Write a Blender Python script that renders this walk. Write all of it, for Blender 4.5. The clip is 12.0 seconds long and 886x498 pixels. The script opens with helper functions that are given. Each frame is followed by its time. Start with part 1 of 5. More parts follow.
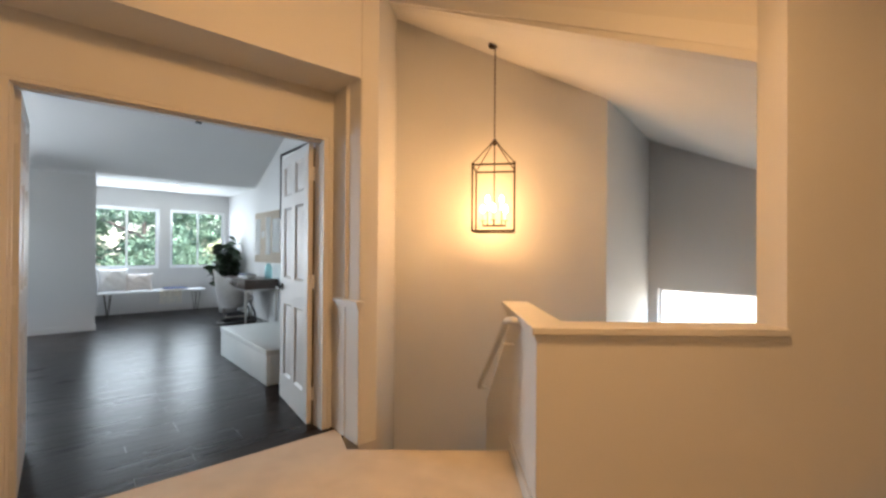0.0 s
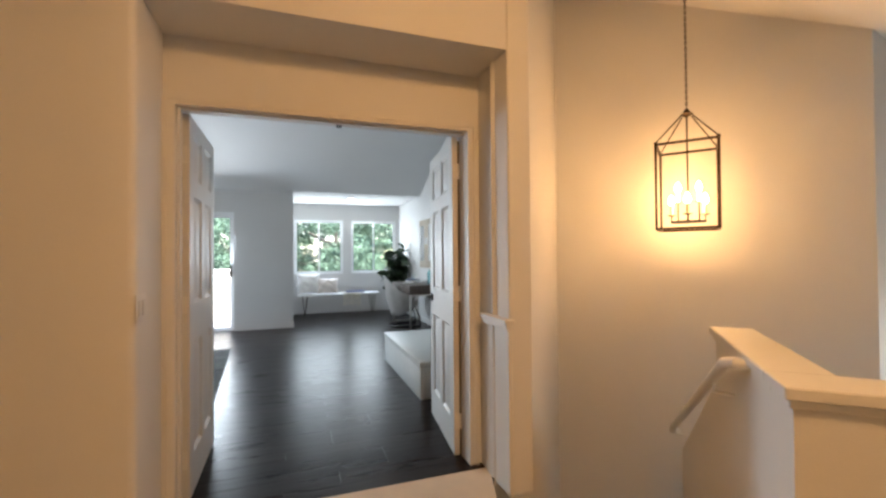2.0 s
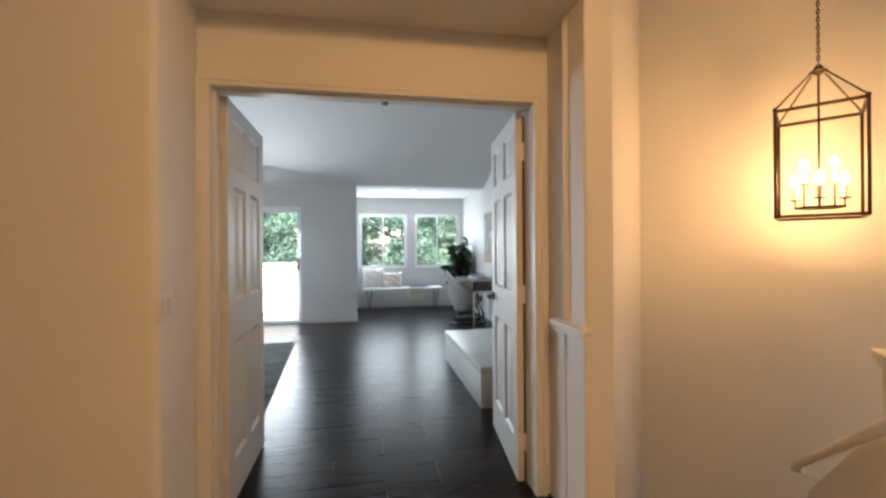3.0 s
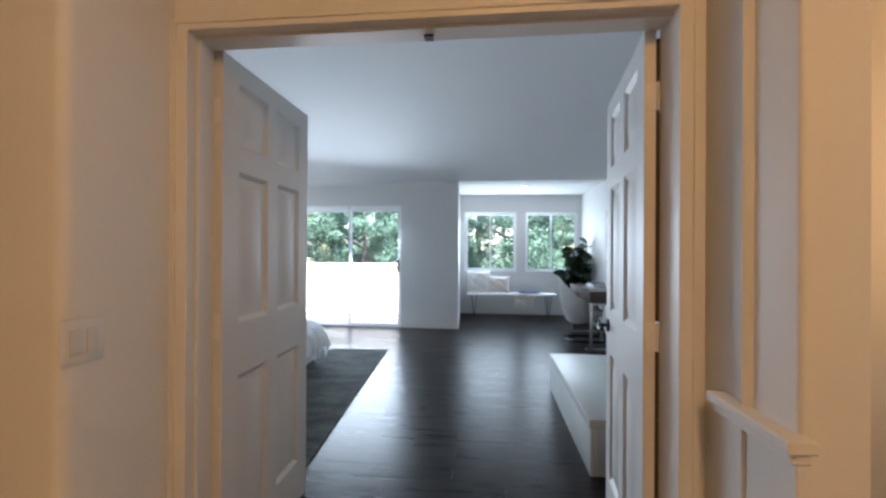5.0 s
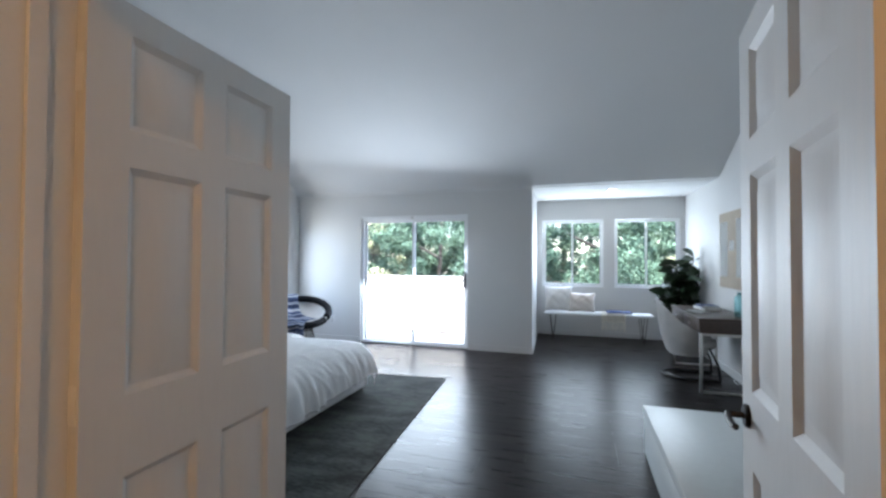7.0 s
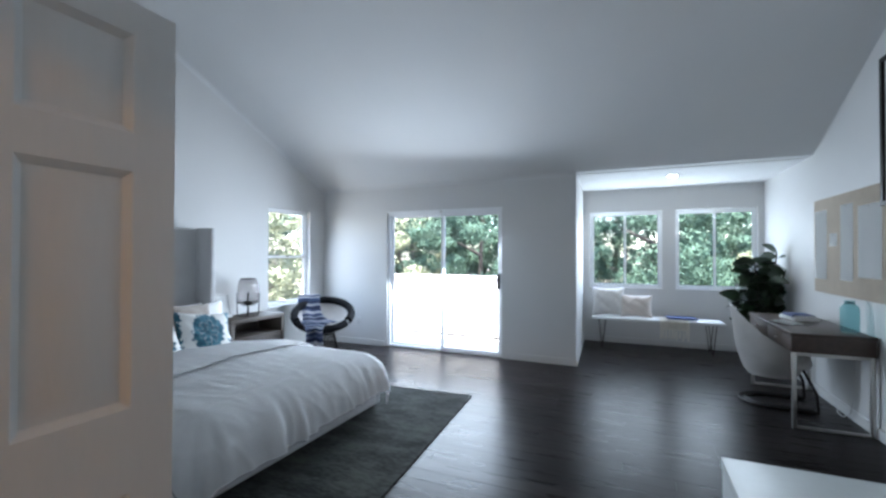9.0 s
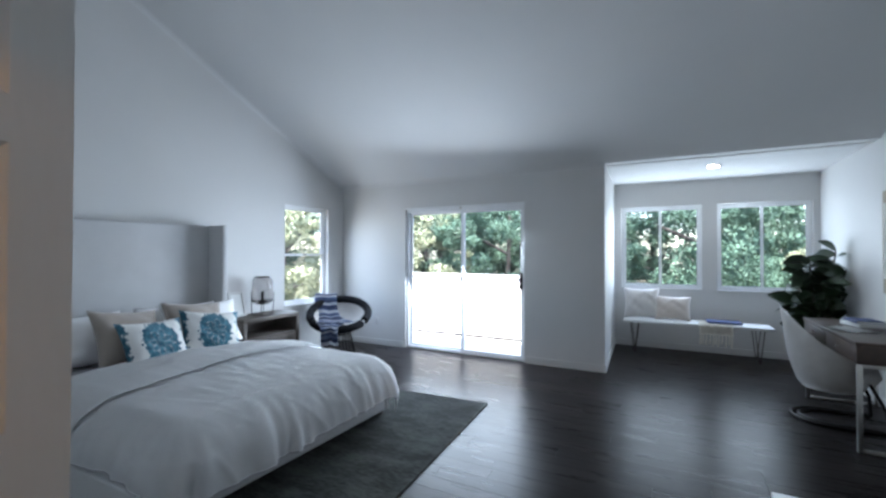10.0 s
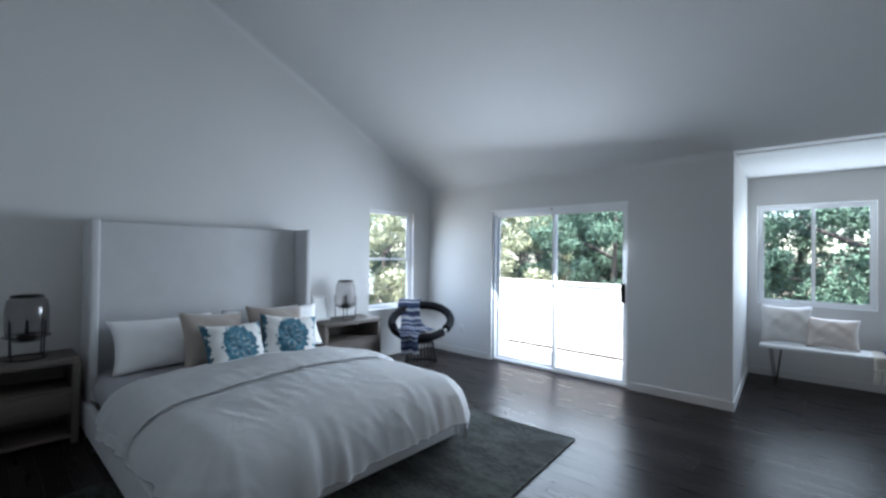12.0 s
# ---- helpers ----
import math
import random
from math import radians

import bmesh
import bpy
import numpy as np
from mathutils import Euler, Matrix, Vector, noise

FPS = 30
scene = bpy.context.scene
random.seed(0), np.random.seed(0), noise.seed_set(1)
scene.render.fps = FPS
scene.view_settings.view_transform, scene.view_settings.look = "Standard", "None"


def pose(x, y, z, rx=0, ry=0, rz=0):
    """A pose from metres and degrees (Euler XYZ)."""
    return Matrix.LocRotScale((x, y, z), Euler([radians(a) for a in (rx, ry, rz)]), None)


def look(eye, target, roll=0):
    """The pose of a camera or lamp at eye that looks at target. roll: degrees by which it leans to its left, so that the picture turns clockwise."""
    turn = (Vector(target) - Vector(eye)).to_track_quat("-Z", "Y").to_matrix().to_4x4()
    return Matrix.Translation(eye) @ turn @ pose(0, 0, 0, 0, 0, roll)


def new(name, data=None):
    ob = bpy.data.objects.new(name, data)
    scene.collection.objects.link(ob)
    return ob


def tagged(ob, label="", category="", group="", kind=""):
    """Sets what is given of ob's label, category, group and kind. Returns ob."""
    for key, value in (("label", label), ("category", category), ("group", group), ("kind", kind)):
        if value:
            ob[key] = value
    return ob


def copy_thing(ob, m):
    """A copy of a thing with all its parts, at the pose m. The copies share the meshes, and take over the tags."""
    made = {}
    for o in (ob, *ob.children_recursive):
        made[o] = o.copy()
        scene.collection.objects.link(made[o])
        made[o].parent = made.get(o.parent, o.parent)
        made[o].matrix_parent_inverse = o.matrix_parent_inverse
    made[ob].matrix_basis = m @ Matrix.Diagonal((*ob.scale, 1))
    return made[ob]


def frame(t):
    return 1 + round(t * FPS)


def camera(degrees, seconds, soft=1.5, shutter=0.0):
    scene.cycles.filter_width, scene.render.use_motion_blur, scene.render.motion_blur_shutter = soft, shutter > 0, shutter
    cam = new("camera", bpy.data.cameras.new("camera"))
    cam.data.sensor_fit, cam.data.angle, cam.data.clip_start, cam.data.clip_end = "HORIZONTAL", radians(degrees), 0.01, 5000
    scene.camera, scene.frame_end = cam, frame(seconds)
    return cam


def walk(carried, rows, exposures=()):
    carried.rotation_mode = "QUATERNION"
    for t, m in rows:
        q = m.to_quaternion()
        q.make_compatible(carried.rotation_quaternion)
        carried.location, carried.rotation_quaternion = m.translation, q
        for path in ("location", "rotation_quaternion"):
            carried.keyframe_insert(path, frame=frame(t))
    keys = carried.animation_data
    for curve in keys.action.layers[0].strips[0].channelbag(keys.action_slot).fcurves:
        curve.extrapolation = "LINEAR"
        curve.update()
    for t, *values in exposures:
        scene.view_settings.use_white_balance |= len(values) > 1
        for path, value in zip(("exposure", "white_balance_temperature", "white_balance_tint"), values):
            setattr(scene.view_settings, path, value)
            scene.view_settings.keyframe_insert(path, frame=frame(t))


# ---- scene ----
cam = camera(92.4, 12.0, soft=2.6)
PATH = [
    (0, (1.029, 1.969, 1.245), (2.349, 3.472, 1.257), 0.4),
    (0.5, (1.116, 2.04, 1.252), (2.267, 3.675, 1.272), 0.2),
    (1, (1.202, 2.126, 1.253), (2.182, 3.87, 1.283), -0.2),
    (1.5, (1.289, 2.233, 1.257), (2.094, 4.064, 1.291), -0.4),
    (2, (1.364, 2.363, 1.267), (2.02, 4.252, 1.295), -0.5),
    (2.5, (1.43, 2.516, 1.271), (1.931, 4.452, 1.287), -0.5),
    (3, (1.505, 2.679, 1.267), (1.857, 4.648, 1.27), -0.4),
    (3.2, (1.549, 2.754, 1.266), (1.834, 4.734, 1.264), -0.4),
    (5, (1.796, 3.436, 1.299), (1.589, 5.425, 1.303), 0.3),
    (5.5, (1.841, 3.615, 1.303), (1.481, 5.582, 1.324), 0.3),
    (6, (1.883, 3.793, 1.321), (1.418, 5.738, 1.356), 0.6),
    (6.5, (1.913, 3.997, 1.34), (1.38, 5.924, 1.381), 0.4),
    (7, (1.934, 4.192, 1.366), (1.334, 6.1, 1.409), 0.3),
    (8.8, (1.954, 4.814, 1.392), (1.158, 6.649, 1.413), -0.3),
    (9, (1.96, 4.876, 1.393), (1.148, 6.704, 1.417), 0.1),
    (9.5, (1.979, 5.04, 1.39), (1.113, 6.843, 1.41), 0.0),
    (10, (1.999, 5.186, 1.374), (1.054, 6.948, 1.395), 0.1),
    (10.5, (1.987, 5.329, 1.402), (0.963, 7.047, 1.412), 0.2),
    (11, (1.968, 5.441, 1.419), (0.86, 7.106, 1.43), 0.3),
    (11.5, (1.965, 5.551, 1.419), (0.735, 7.127, 1.438), 0.5),
    (12, (1.96, 5.645, 1.428), (0.623, 7.132, 1.452), 0.7),
]
EXPOSURES = [(0.0, 3.53, 6560, 10), (3.2, 3.43, 6700, 10), (5.0, 3.33, 6050, 10), (7.0, 3.28, 6180, 10), (9.0, 3.08, 6080, 10), (10.0, 2.9, 6050, 10), (12.0, 2.74, 6080, 10)]
walk(cam, [(t, look(eye, target, roll)) for t, eye, target, roll in PATH], EXPOSURES)

# ---- world and sun ----
SUN_AZ, SUN_EL = 165.0, 66.0   # compass bearing from +y towards +x, and height
world = bpy.data.worlds.new("world")
scene.world = world
world.use_nodes = True
wn = world.node_tree
wn.nodes.clear()
sky = wn.nodes.new("ShaderNodeTexSky")
sky.sky_type, sky.sun_disc = "NISHITA", False
sky.sun_elevation, sky.sun_rotation = radians(SUN_EL), radians(SUN_AZ)
bg = wn.nodes.new("ShaderNodeBackground")
bg.inputs["Strength"].default_value = 0.15
wout = wn.nodes.new("ShaderNodeOutputWorld")
wn.links.new(sky.outputs[0], bg.inputs[0])
wn.links.new(bg.outputs[0], wout.inputs[0])
sun = bpy.data.lights.new("sun", "SUN")
sun.energy, sun.angle, sun.color = 3.7, radians(0.53), (1.0, 0.95, 0.88)
sun_ob = new("sun", sun)
az, el = radians(SUN_AZ), radians(SUN_EL)
sun_dir = Vector((math.sin(az) * math.cos(el), math.cos(az) * math.cos(el), math.sin(el)))
sun_ob.matrix_world = look(sun_dir * 40, (0, 0, 0))

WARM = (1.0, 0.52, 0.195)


def sky_lamp(name, m, w, h, power):
    """An area lamp in a window's opening that stands in for the sky's light."""
    l = bpy.data.lights.new(name, "AREA")
    l.shape, l.size, l.size_y, l.energy, l.color = "RECTANGLE", w, h, power, (0.76, 0.88, 1.0)
    ob = new(name, l)
    ob.matrix_world = m
    return ob


sky_lamp("sky_lamp_balcony", pose(-0.525, 10.43, 1.28, -70, 0, 7), 1.66, 1.30, 16.5)
sky_lamp("sky_lamp_alcove", pose(1.86, 12.20, 1.47, -98, 0, 0), 0.95, 1.08, 3.2)
sky_lamp("sky_lamp_alcove", pose(2.92, 12.20, 1.47, -98, 0, 0), 0.64, 1.08, 2.4)
sky_lamp("sky_lamp_west", pose(-2.64, 9.60, 1.35, -72, 0, 90), 0.62, 1.20, 2.0)
sky_lamp("sky_lamp_foyer", pose(7.77, 3.55, 0.0, -90, 0, -90), 2.1, 1.3, 0.75)


# ---- materials ----
def mat(name, col, rough=0.5, metal=0.0, vary=0.06, scale=3.0, fine=60.0, bump=0.02, stretch=(1, 1, 1), rand=0.0,
        emit=None, strength=0.0, coords="Object", coat=0.0, rough_vary=0.0, sheen=0.0, spec=0.5):
    m = bpy.data.materials.new(name)
    m.use_nodes = True
    nt = m.node_tree
    b = nt.nodes["Principled BSDF"]
    b.inputs["Roughness"].default_value = rough
    b.inputs["Metallic"].default_value = metal
    b.inputs["Coat Weight"].default_value = coat
    b.inputs["Sheen Weight"].default_value = sheen
    b.inputs["Specular IOR Level"].default_value = spec
    if emit:
        b.inputs["Emission Color"].default_value = (*emit, 1)
        b.inputs["Emission Strength"].default_value = strength
    tc = nt.nodes.new("ShaderNodeTexCoord")
    mp = nt.nodes.new("ShaderNodeMapping")
    mp.inputs["Scale"].default_value = stretch
    nt.links.new(tc.outputs[coords], mp.inputs[0])
    big = nt.nodes.new("ShaderNodeTexNoise")
    big.inputs["Scale"].default_value, big.inputs["Detail"].default_value = scale, 5
    small = nt.nodes.new("ShaderNodeTexNoise")
    small.inputs["Scale"].default_value, small.inputs["Detail"].default_value = fine, 4
    if rand:
        info = nt.nodes.new("ShaderNodeObjectInfo")
        add = nt.nodes.new("ShaderNodeVectorMath")
        sc = nt.nodes.new("ShaderNodeMath")
        sc.operation, sc.inputs[1].default_value = "MULTIPLY", 37.0
        nt.links.new(info.outputs["Random"], sc.inputs[0])
        nt.links.new(mp.outputs[0], add.inputs[0])
        nt.links.new(sc.outputs[0], add.inputs[1])
        src = add.outputs[0]
    else:
        src = mp.outputs[0]
    nt.links.new(src, big.inputs["Vector"])
    nt.links.new(src, small.inputs["Vector"])
    mixf = nt.nodes.new("ShaderNodeMath")
    mixf.operation = "MULTIPLY_ADD"
    mixf.inputs[1].default_value = 0.4
    nt.links.new(small.outputs["Fac"], mixf.inputs[0])
    half = nt.nodes.new("ShaderNodeMath")
    half.operation, half.inputs[1].default_value = "MULTIPLY", 0.6
    nt.links.new(big.outputs["Fac"], half.inputs[0])
    nt.links.new(half.outputs[0], mixf.inputs[2])
    last = mixf.outputs[0]
    if rand:
        rr = nt.nodes.new("ShaderNodeMath")
        rr.operation, rr.inputs[1].default_value = "MULTIPLY_ADD", rand
        nt.links.new(info.outputs["Random"], rr.inputs[0])
        nt.links.new(last, rr.inputs[2])
        last = rr.outputs[0]
    ramp = nt.nodes.new("ShaderNodeValToRGB")
    lo, hi = [max(0, c * (1 - vary)) for c in col], [min(1, c * (1 + vary)) for c in col]
    ramp.color_ramp.elements[0].position, ramp.color_ramp.elements[1].position = 0.3, 0.7 + rand
    ramp.color_ramp.elements[0].color, ramp.color_ramp.elements[1].color = (*lo, 1), (*hi, 1)
    nt.links.new(last, ramp.inputs[0])
    nt.links.new(ramp.outputs[0], b.inputs["Base Color"])
    if rough_vary:
        rm = nt.nodes.new("ShaderNodeMath")
        rm.operation, rm.inputs[1].default_value, rm.inputs[2].default_value = "MULTIPLY_ADD", rough_vary, rough - rough_vary / 2
        nt.links.new(big.outputs["Fac"], rm.inputs[0])
        nt.links.new(rm.outputs[0], b.inputs["Roughness"])
    if bump:
        bp = nt.nodes.new("ShaderNodeBump")
        bp.inputs["Strength"].default_value, bp.inputs["Distance"].default_value = min(1, bump * 10), 0.01
        nt.links.new(mixf.outputs[0], bp.inputs["Height"])
        nt.links.new(bp.outputs[0], b.inputs["Normal"])
    return m


def glass(name, tint=(1, 1, 1), rough=0.0):
    """A thin pane: mostly clear, with a glossy part that grows at grazing angles."""
    m = bpy.data.materials.new(name)
    m.use_nodes = True
    nt = m.node_tree
    nt.nodes.clear()
    out = nt.nodes.new("ShaderNodeOutputMaterial")
    tr = nt.nodes.new("ShaderNodeBsdfTransparent")
    tr.inputs[0].default_value = (*tint, 1)
    gl = nt.nodes.new("ShaderNodeBsdfGlossy")
    gl.inputs["Roughness"].default_value = rough
    lw = nt.nodes.new("ShaderNodeLayerWeight")
    lw.inputs[0].default_value = 0.5
    pw = nt.nodes.new("ShaderNodeMath")
    pw.operation, pw.inputs[1].default_value = "POWER", 4.0
    nt.links.new(lw.outputs["Facing"], pw.inputs[0])
    fr = nt.nodes.new("ShaderNodeMath")
    fr.operation, fr.inputs[1].default_value, fr.inputs[2].default_value = "MULTIPLY_ADD", 0.45, 0.03
    nt.links.new(pw.outputs[0], fr.inputs[0])
    mx = nt.nodes.new("ShaderNodeMixShader")
    nt.links.new(fr.outputs[0], mx.inputs[0])
    nt.links.new(tr.outputs[0], mx.inputs[1])
    nt.links.new(gl.outputs[0], mx.inputs[2])
    nt.links.new(mx.outputs[0], out.inputs[0])
    return m


M_WALL = mat("wall_paint", (0.625, 0.62, 0.61), 0.6, vary=0.03, scale=1.3, fine=140, bump=0.012)
M_CEIL = mat("ceiling_paint", (0.67, 0.67, 0.665), 0.8, vary=0.03, scale=1.0, fine=160, bump=0.02)
M_TRIM = mat("trim_gloss_paint", (0.62, 0.615, 0.60), 0.5, vary=0.03, scale=2.5, fine=90, bump=0.006)
M_DOOR = mat("door_paint", (0.565, 0.56, 0.545), 0.5, vary=0.03, scale=4, fine=70, bump=0.012, stretch=(1, 1, 0.15))
M_CARPET = mat("carpet", (0.62, 0.54, 0.42), 0.95, vary=0.14, scale=5, fine=260, bump=0.09, sheen=0.3)
M_PLANK = mat("espresso_plank", (0.013, 0.0105, 0.0100), 0.29, vary=0.6, scale=2.0, fine=12, bump=0.020, stretch=(1.2, 9, 1), rand=0.5, rough_vary=0.14, spec=0.067)
M_ALU = mat("window_aluminium", (0.84, 0.85, 0.86), 0.42, 0.0, vary=0.04, scale=6, fine=90, bump=0.004)
M_BLACK = mat("black_metal", (0.018, 0.016, 0.015), 0.42, 0.7, vary=0.3, scale=10, fine=120, bump=0.01)
M_BLACKPAD = mat("black_fabric", (0.009, 0.009, 0.011), 0.95, vary=0.2, scale=14, fine=260, bump=0.05, spec=0.15)
M_BRONZE = mat("dark_bronze", (0.035, 0.022, 0.013), 0.4, 0.8, vary=0.3, scale=14, fine=120, bump=0.01)
M_STEEL = mat("brushed_steel", (0.55, 0.53, 0.50), 0.35, 1.0, vary=0.08, scale=8, fine=160, bump=0.008)
M_GLASS = glass("pane_glass")
M_SMOKE = glass("smoke_glass", (0.86, 0.85, 0.85))
M_TEAL = glass("teal_glass", (0.74, 0.88, 0.89))
M_STUCCO = mat("white_stucco", (0.84, 0.83, 0.81), 0.9, vary=0.05, scale=2, fine=70, bump=0.08)
M_DECK = mat("balcony_coating", (0.70, 0.69, 0.66), 0.8, vary=0.08, scale=3, fine=80, bump=0.04)
M_LINEN = mat("white_linen", (0.96, 0.96, 0.965), 0.9, vary=0.02, scale=5, fine=320, bump=0.03)
M_UPH = mat("pale_upholstery", (0.57, 0.57, 0.575), 0.9, vary=0.05, scale=6, fine=420, bump=0.05, sheen=0.3)
M_TAUPE = mat("taupe_velvet", (0.36, 0.31, 0.27), 0.8, vary=0.12, scale=7, fine=300, bump=0.04, sheen=0.5)
M_GREYSH = mat("grey_sheet", (0.42, 0.41, 0.43), 0.9, vary=0.06, scale=6, fine=300, bump=0.03)
M_RUG = mat("charcoal_rug", (0.052, 0.060, 0.053), 0.95, vary=0.8, scale=3.2, fine=30, bump=0.14, stretch=(0.8, 2.0, 1), sheen=0.1)
for nd in M_RUG.node_tree.nodes:
    if nd.type == "VALTORGB":
        nd.color_ramp.elements[0].position, nd.color_ramp.elements[1].position = 0.42, 0.60
M_OAK = mat("greyed_oak", (0.10, 0.081, 0.068), 0.6, vary=0.22, scale=3, fine=30, bump=0.04, stretch=(8, 0.8, 8))
M_WALNUT = mat("dark_walnut", (0.062, 0.040, 0.031), 0.38, vary=0.3, scale=3, fine=26, bump=0.03, stretch=(8, 0.8, 8))
M_STONE = mat("pale_hearth_stone", (0.45, 0.47, 0.46), 0.38, vary=0.07, scale=2.2, fine=24, bump=0.01)
M_LEAF = mat("glossy_leaf", (0.020, 0.042, 0.018), 0.35, vary=0.4, scale=6, fine=40, bump=0.03)
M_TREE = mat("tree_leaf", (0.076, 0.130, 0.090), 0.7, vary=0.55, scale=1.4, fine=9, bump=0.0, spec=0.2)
# paler leaf: bright sun on the foliage is put into its colour
M_TREE_SUNLIT = mat("sunlit_tree_leaf", (0.27, 0.29, 0.185), 0.7, vary=0.5, scale=1.4, fine=9, bump=0.0, spec=0.2)
M_BARK = mat("bark", (0.060, 0.052, 0.046), 0.95, vary=0.35, scale=6, fine=40, bump=0.1, stretch=(3, 3, 0.6))
M_SOIL = mat("dry_ground", (0.20, 0.17, 0.12), 1.0, vary=0.3, scale=0.6, fine=12, bump=0.1)
M_CORK = mat("cork_linen", (0.43, 0.365, 0.29), 0.95, vary=0.08, scale=9, fine=260, bump=0.06)
M_PAPER = mat("paper", (0.80, 0.81, 0.80), 0.8, vary=0.03, scale=3, fine=60, bump=0.01)
M_BULB = mat("bulb_glow", (1.0, 0.9, 0.75), 0.3, vary=0.0, bump=0.0, emit=(1.0, 0.60, 0.26), strength=9.0)
M_CANDLE = mat("candle_sleeve", (0.75, 0.66, 0.50), 0.5, vary=0.05, scale=20, fine=90, bump=0.01)
M_DOWN = mat("downlight_glow", (1.0, 0.97, 0.92), 0.4, vary=0.0, bump=0.0, emit=(1.0, 0.96, 0.92), strength=12.0)
# glow of the two hall lights added out of view
M_HALLDOWN = mat("unseen_stair_light_glow", (1.0, 0.9, 0.75), 0.4, vary=0.0, bump=0.0, emit=WARM, strength=8.0)
M_HALLSOFT = mat("unseen_hall_light_glow", (1.0, 0.9, 0.8), 0.4, vary=0.0, bump=0.0, emit=(1.0, 0.66, 0.37), strength=4.1)
M_SHELL = mat("boucle_shell", (0.62, 0.60, 0.58), 0.9, vary=0.07, scale=14, fine=260, bump=0.06, sheen=0.3)
M_NAVY = mat("navy_paper", (0.045, 0.065, 0.17), 0.6, vary=0.15, scale=8, fine=80, bump=0.01)
M_CREAM = mat("cream_wool", (0.78, 0.74, 0.66), 0.95, vary=0.12, scale=12, fine=240, bump=0.06, sheen=0.4)
M_BLUSH = mat("blush_silk", (0.56, 0.50, 0.455), 0.5, vary=0.14, scale=4, fine=120, bump=0.03, sheen=0.3)
# shade in the door's hinge gap; also the subfloor under the planks
M_DARKGAP = mat("dark_brown_gap", (0.045, 0.030, 0.022), 0.8, 0.0, vary=0.2, scale=9, fine=90, bump=0.01)


# ---- mesh helpers ----
def hexa(bm, p):
    """Eight corners: four below, four above, both counter-clockwise seen from above."""
    v = [bm.verts.new(q) for q in p]
    for f in ((3, 2, 1, 0), (4, 5, 6, 7), (0, 1, 5, 4), (1, 2, 6, 5), (2, 3, 7, 6), (3, 0, 4, 7)):
        bm.faces.new([v[i] for i in f])
    return bm


def box(bm, a, b):
    (x0, y0, z0), (x1, y1, z1) = a, b
    return hexa(bm, [(x0, y0, z0), (x1, y0, z0), (x1, y1, z0), (x0, y1, z0), (x0, y0, z1), (x1, y0, z1), (x1, y1, z1), (x0, y1, z1)])


def soft_box(a, b, bevel=0.006, seg=2):
    bm = box(bmesh.new(), a, b)
    bmesh.ops.bevel(bm, geom=bm.edges[:], offset=bevel, segments=seg, profile=0.5, affect="EDGES")
    return bm


def tube(bm, p, q, r, r2=None, n=12, caps=True):
    p, q = Vector(p), Vector(q)
    d = q - p
    m = Matrix.Translation((p + q) / 2) @ d.to_track_quat("Z", "Y").to_matrix().to_4x4()
    bmesh.ops.create_cone(bm, cap_ends=caps, segments=n, radius1=r, radius2=r if r2 is None else r2, depth=d.length, matrix=m)
    return bm


def lathe(bm, prof, n=24, centre=(0, 0, 0)):
    """Turn a profile of (radius, height) round the z axis."""
    rows = []
    for r, z in prof:
        rows.append([bm.verts.new((centre[0] + r * math.cos(2 * math.pi * k / n), centre[1] + r * math.sin(2 * math.pi * k / n), centre[2] + z)) for k in range(n)])
    for a, b in zip(rows, rows[1:]):
        for k in range(n):
            bm.faces.new((a[k], a[(k + 1) % n], b[(k + 1) % n], b[k]))
    for row, flip in ((rows[0], True), (rows[-1], False)):
        if (row[0].co - row[n // 2].co).length > 1e-4:
            bm.faces.new(row[::-1] if flip else row)
    return bm


def sweep(bm, pts, r, n=8, closed=False):
    """A round bar along points."""
    pts = [Vector(p) for p in pts]
    rings, up = [], Vector((0.13, 0.31, 0.94)).normalized()
    c = len(pts)
    for i, p in enumerate(pts):
        a = pts[(i - 1) % c] if closed or i else p
        b = pts[(i + 1) % c] if closed or i < c - 1 else p
        t = (b - a).normalized()
        s = t.cross(up)
        if s.length < 1e-3:
            s = t.cross(Vector((1, 0, 0)))
        s.normalize()
        w = s.cross(t)
        rings.append([bm.verts.new(p + r * (math.cos(2 * math.pi * k / n) * s + math.sin(2 * math.pi * k / n) * w)) for k in range(n)])
    for i in range(c if closed else c - 1):
        a, b = rings[i], rings[(i + 1) % c]
        for k in range(n):
            bm.faces.new((a[k], a[(k + 1) % n], b[(k + 1) % n], b[k]))
    if not closed:
        bm.faces.new(rings[0][::-1])
        bm.faces.new(rings[-1])
    return bm


def sheet(bm, fn, nu, nv, thick=0.0):
    """A grid of fn(u, v) for u, v in 0..1; thick: closed by a second sheet that far along the normal."""
    rows = [[bm.verts.new(fn(i / nu, j / nv)) for j in range(nv + 1)] for i in range(nu + 1)]
    fs = [bm.faces.new((rows[i][j], rows[i + 1][j], rows[i + 1][j + 1], rows[i][j + 1])) for i in range(nu) for j in range(nv)]
    if thick:
        bmesh.ops.solidify(bm, geom=fs, thickness=thick)
    return bm


def finish(bm, name, material, smooth=None):
    bmesh.ops.recalc_face_normals(bm, faces=bm.faces[:])
    me = bpy.data.meshes.new(name)
    bm.to_mesh(me)
    bm.free()
    me.materials.append(material)
    if smooth is not None:
        me.shade_smooth()
        if smooth < 180:
            me.set_sharp_from_angle(angle=radians(smooth))
    return me


def part(name, bm, material, parent, label="", smooth=35):
    ob = new(name, finish(bm, name, material, smooth))
    ob.parent = parent
    return tagged(ob, label)


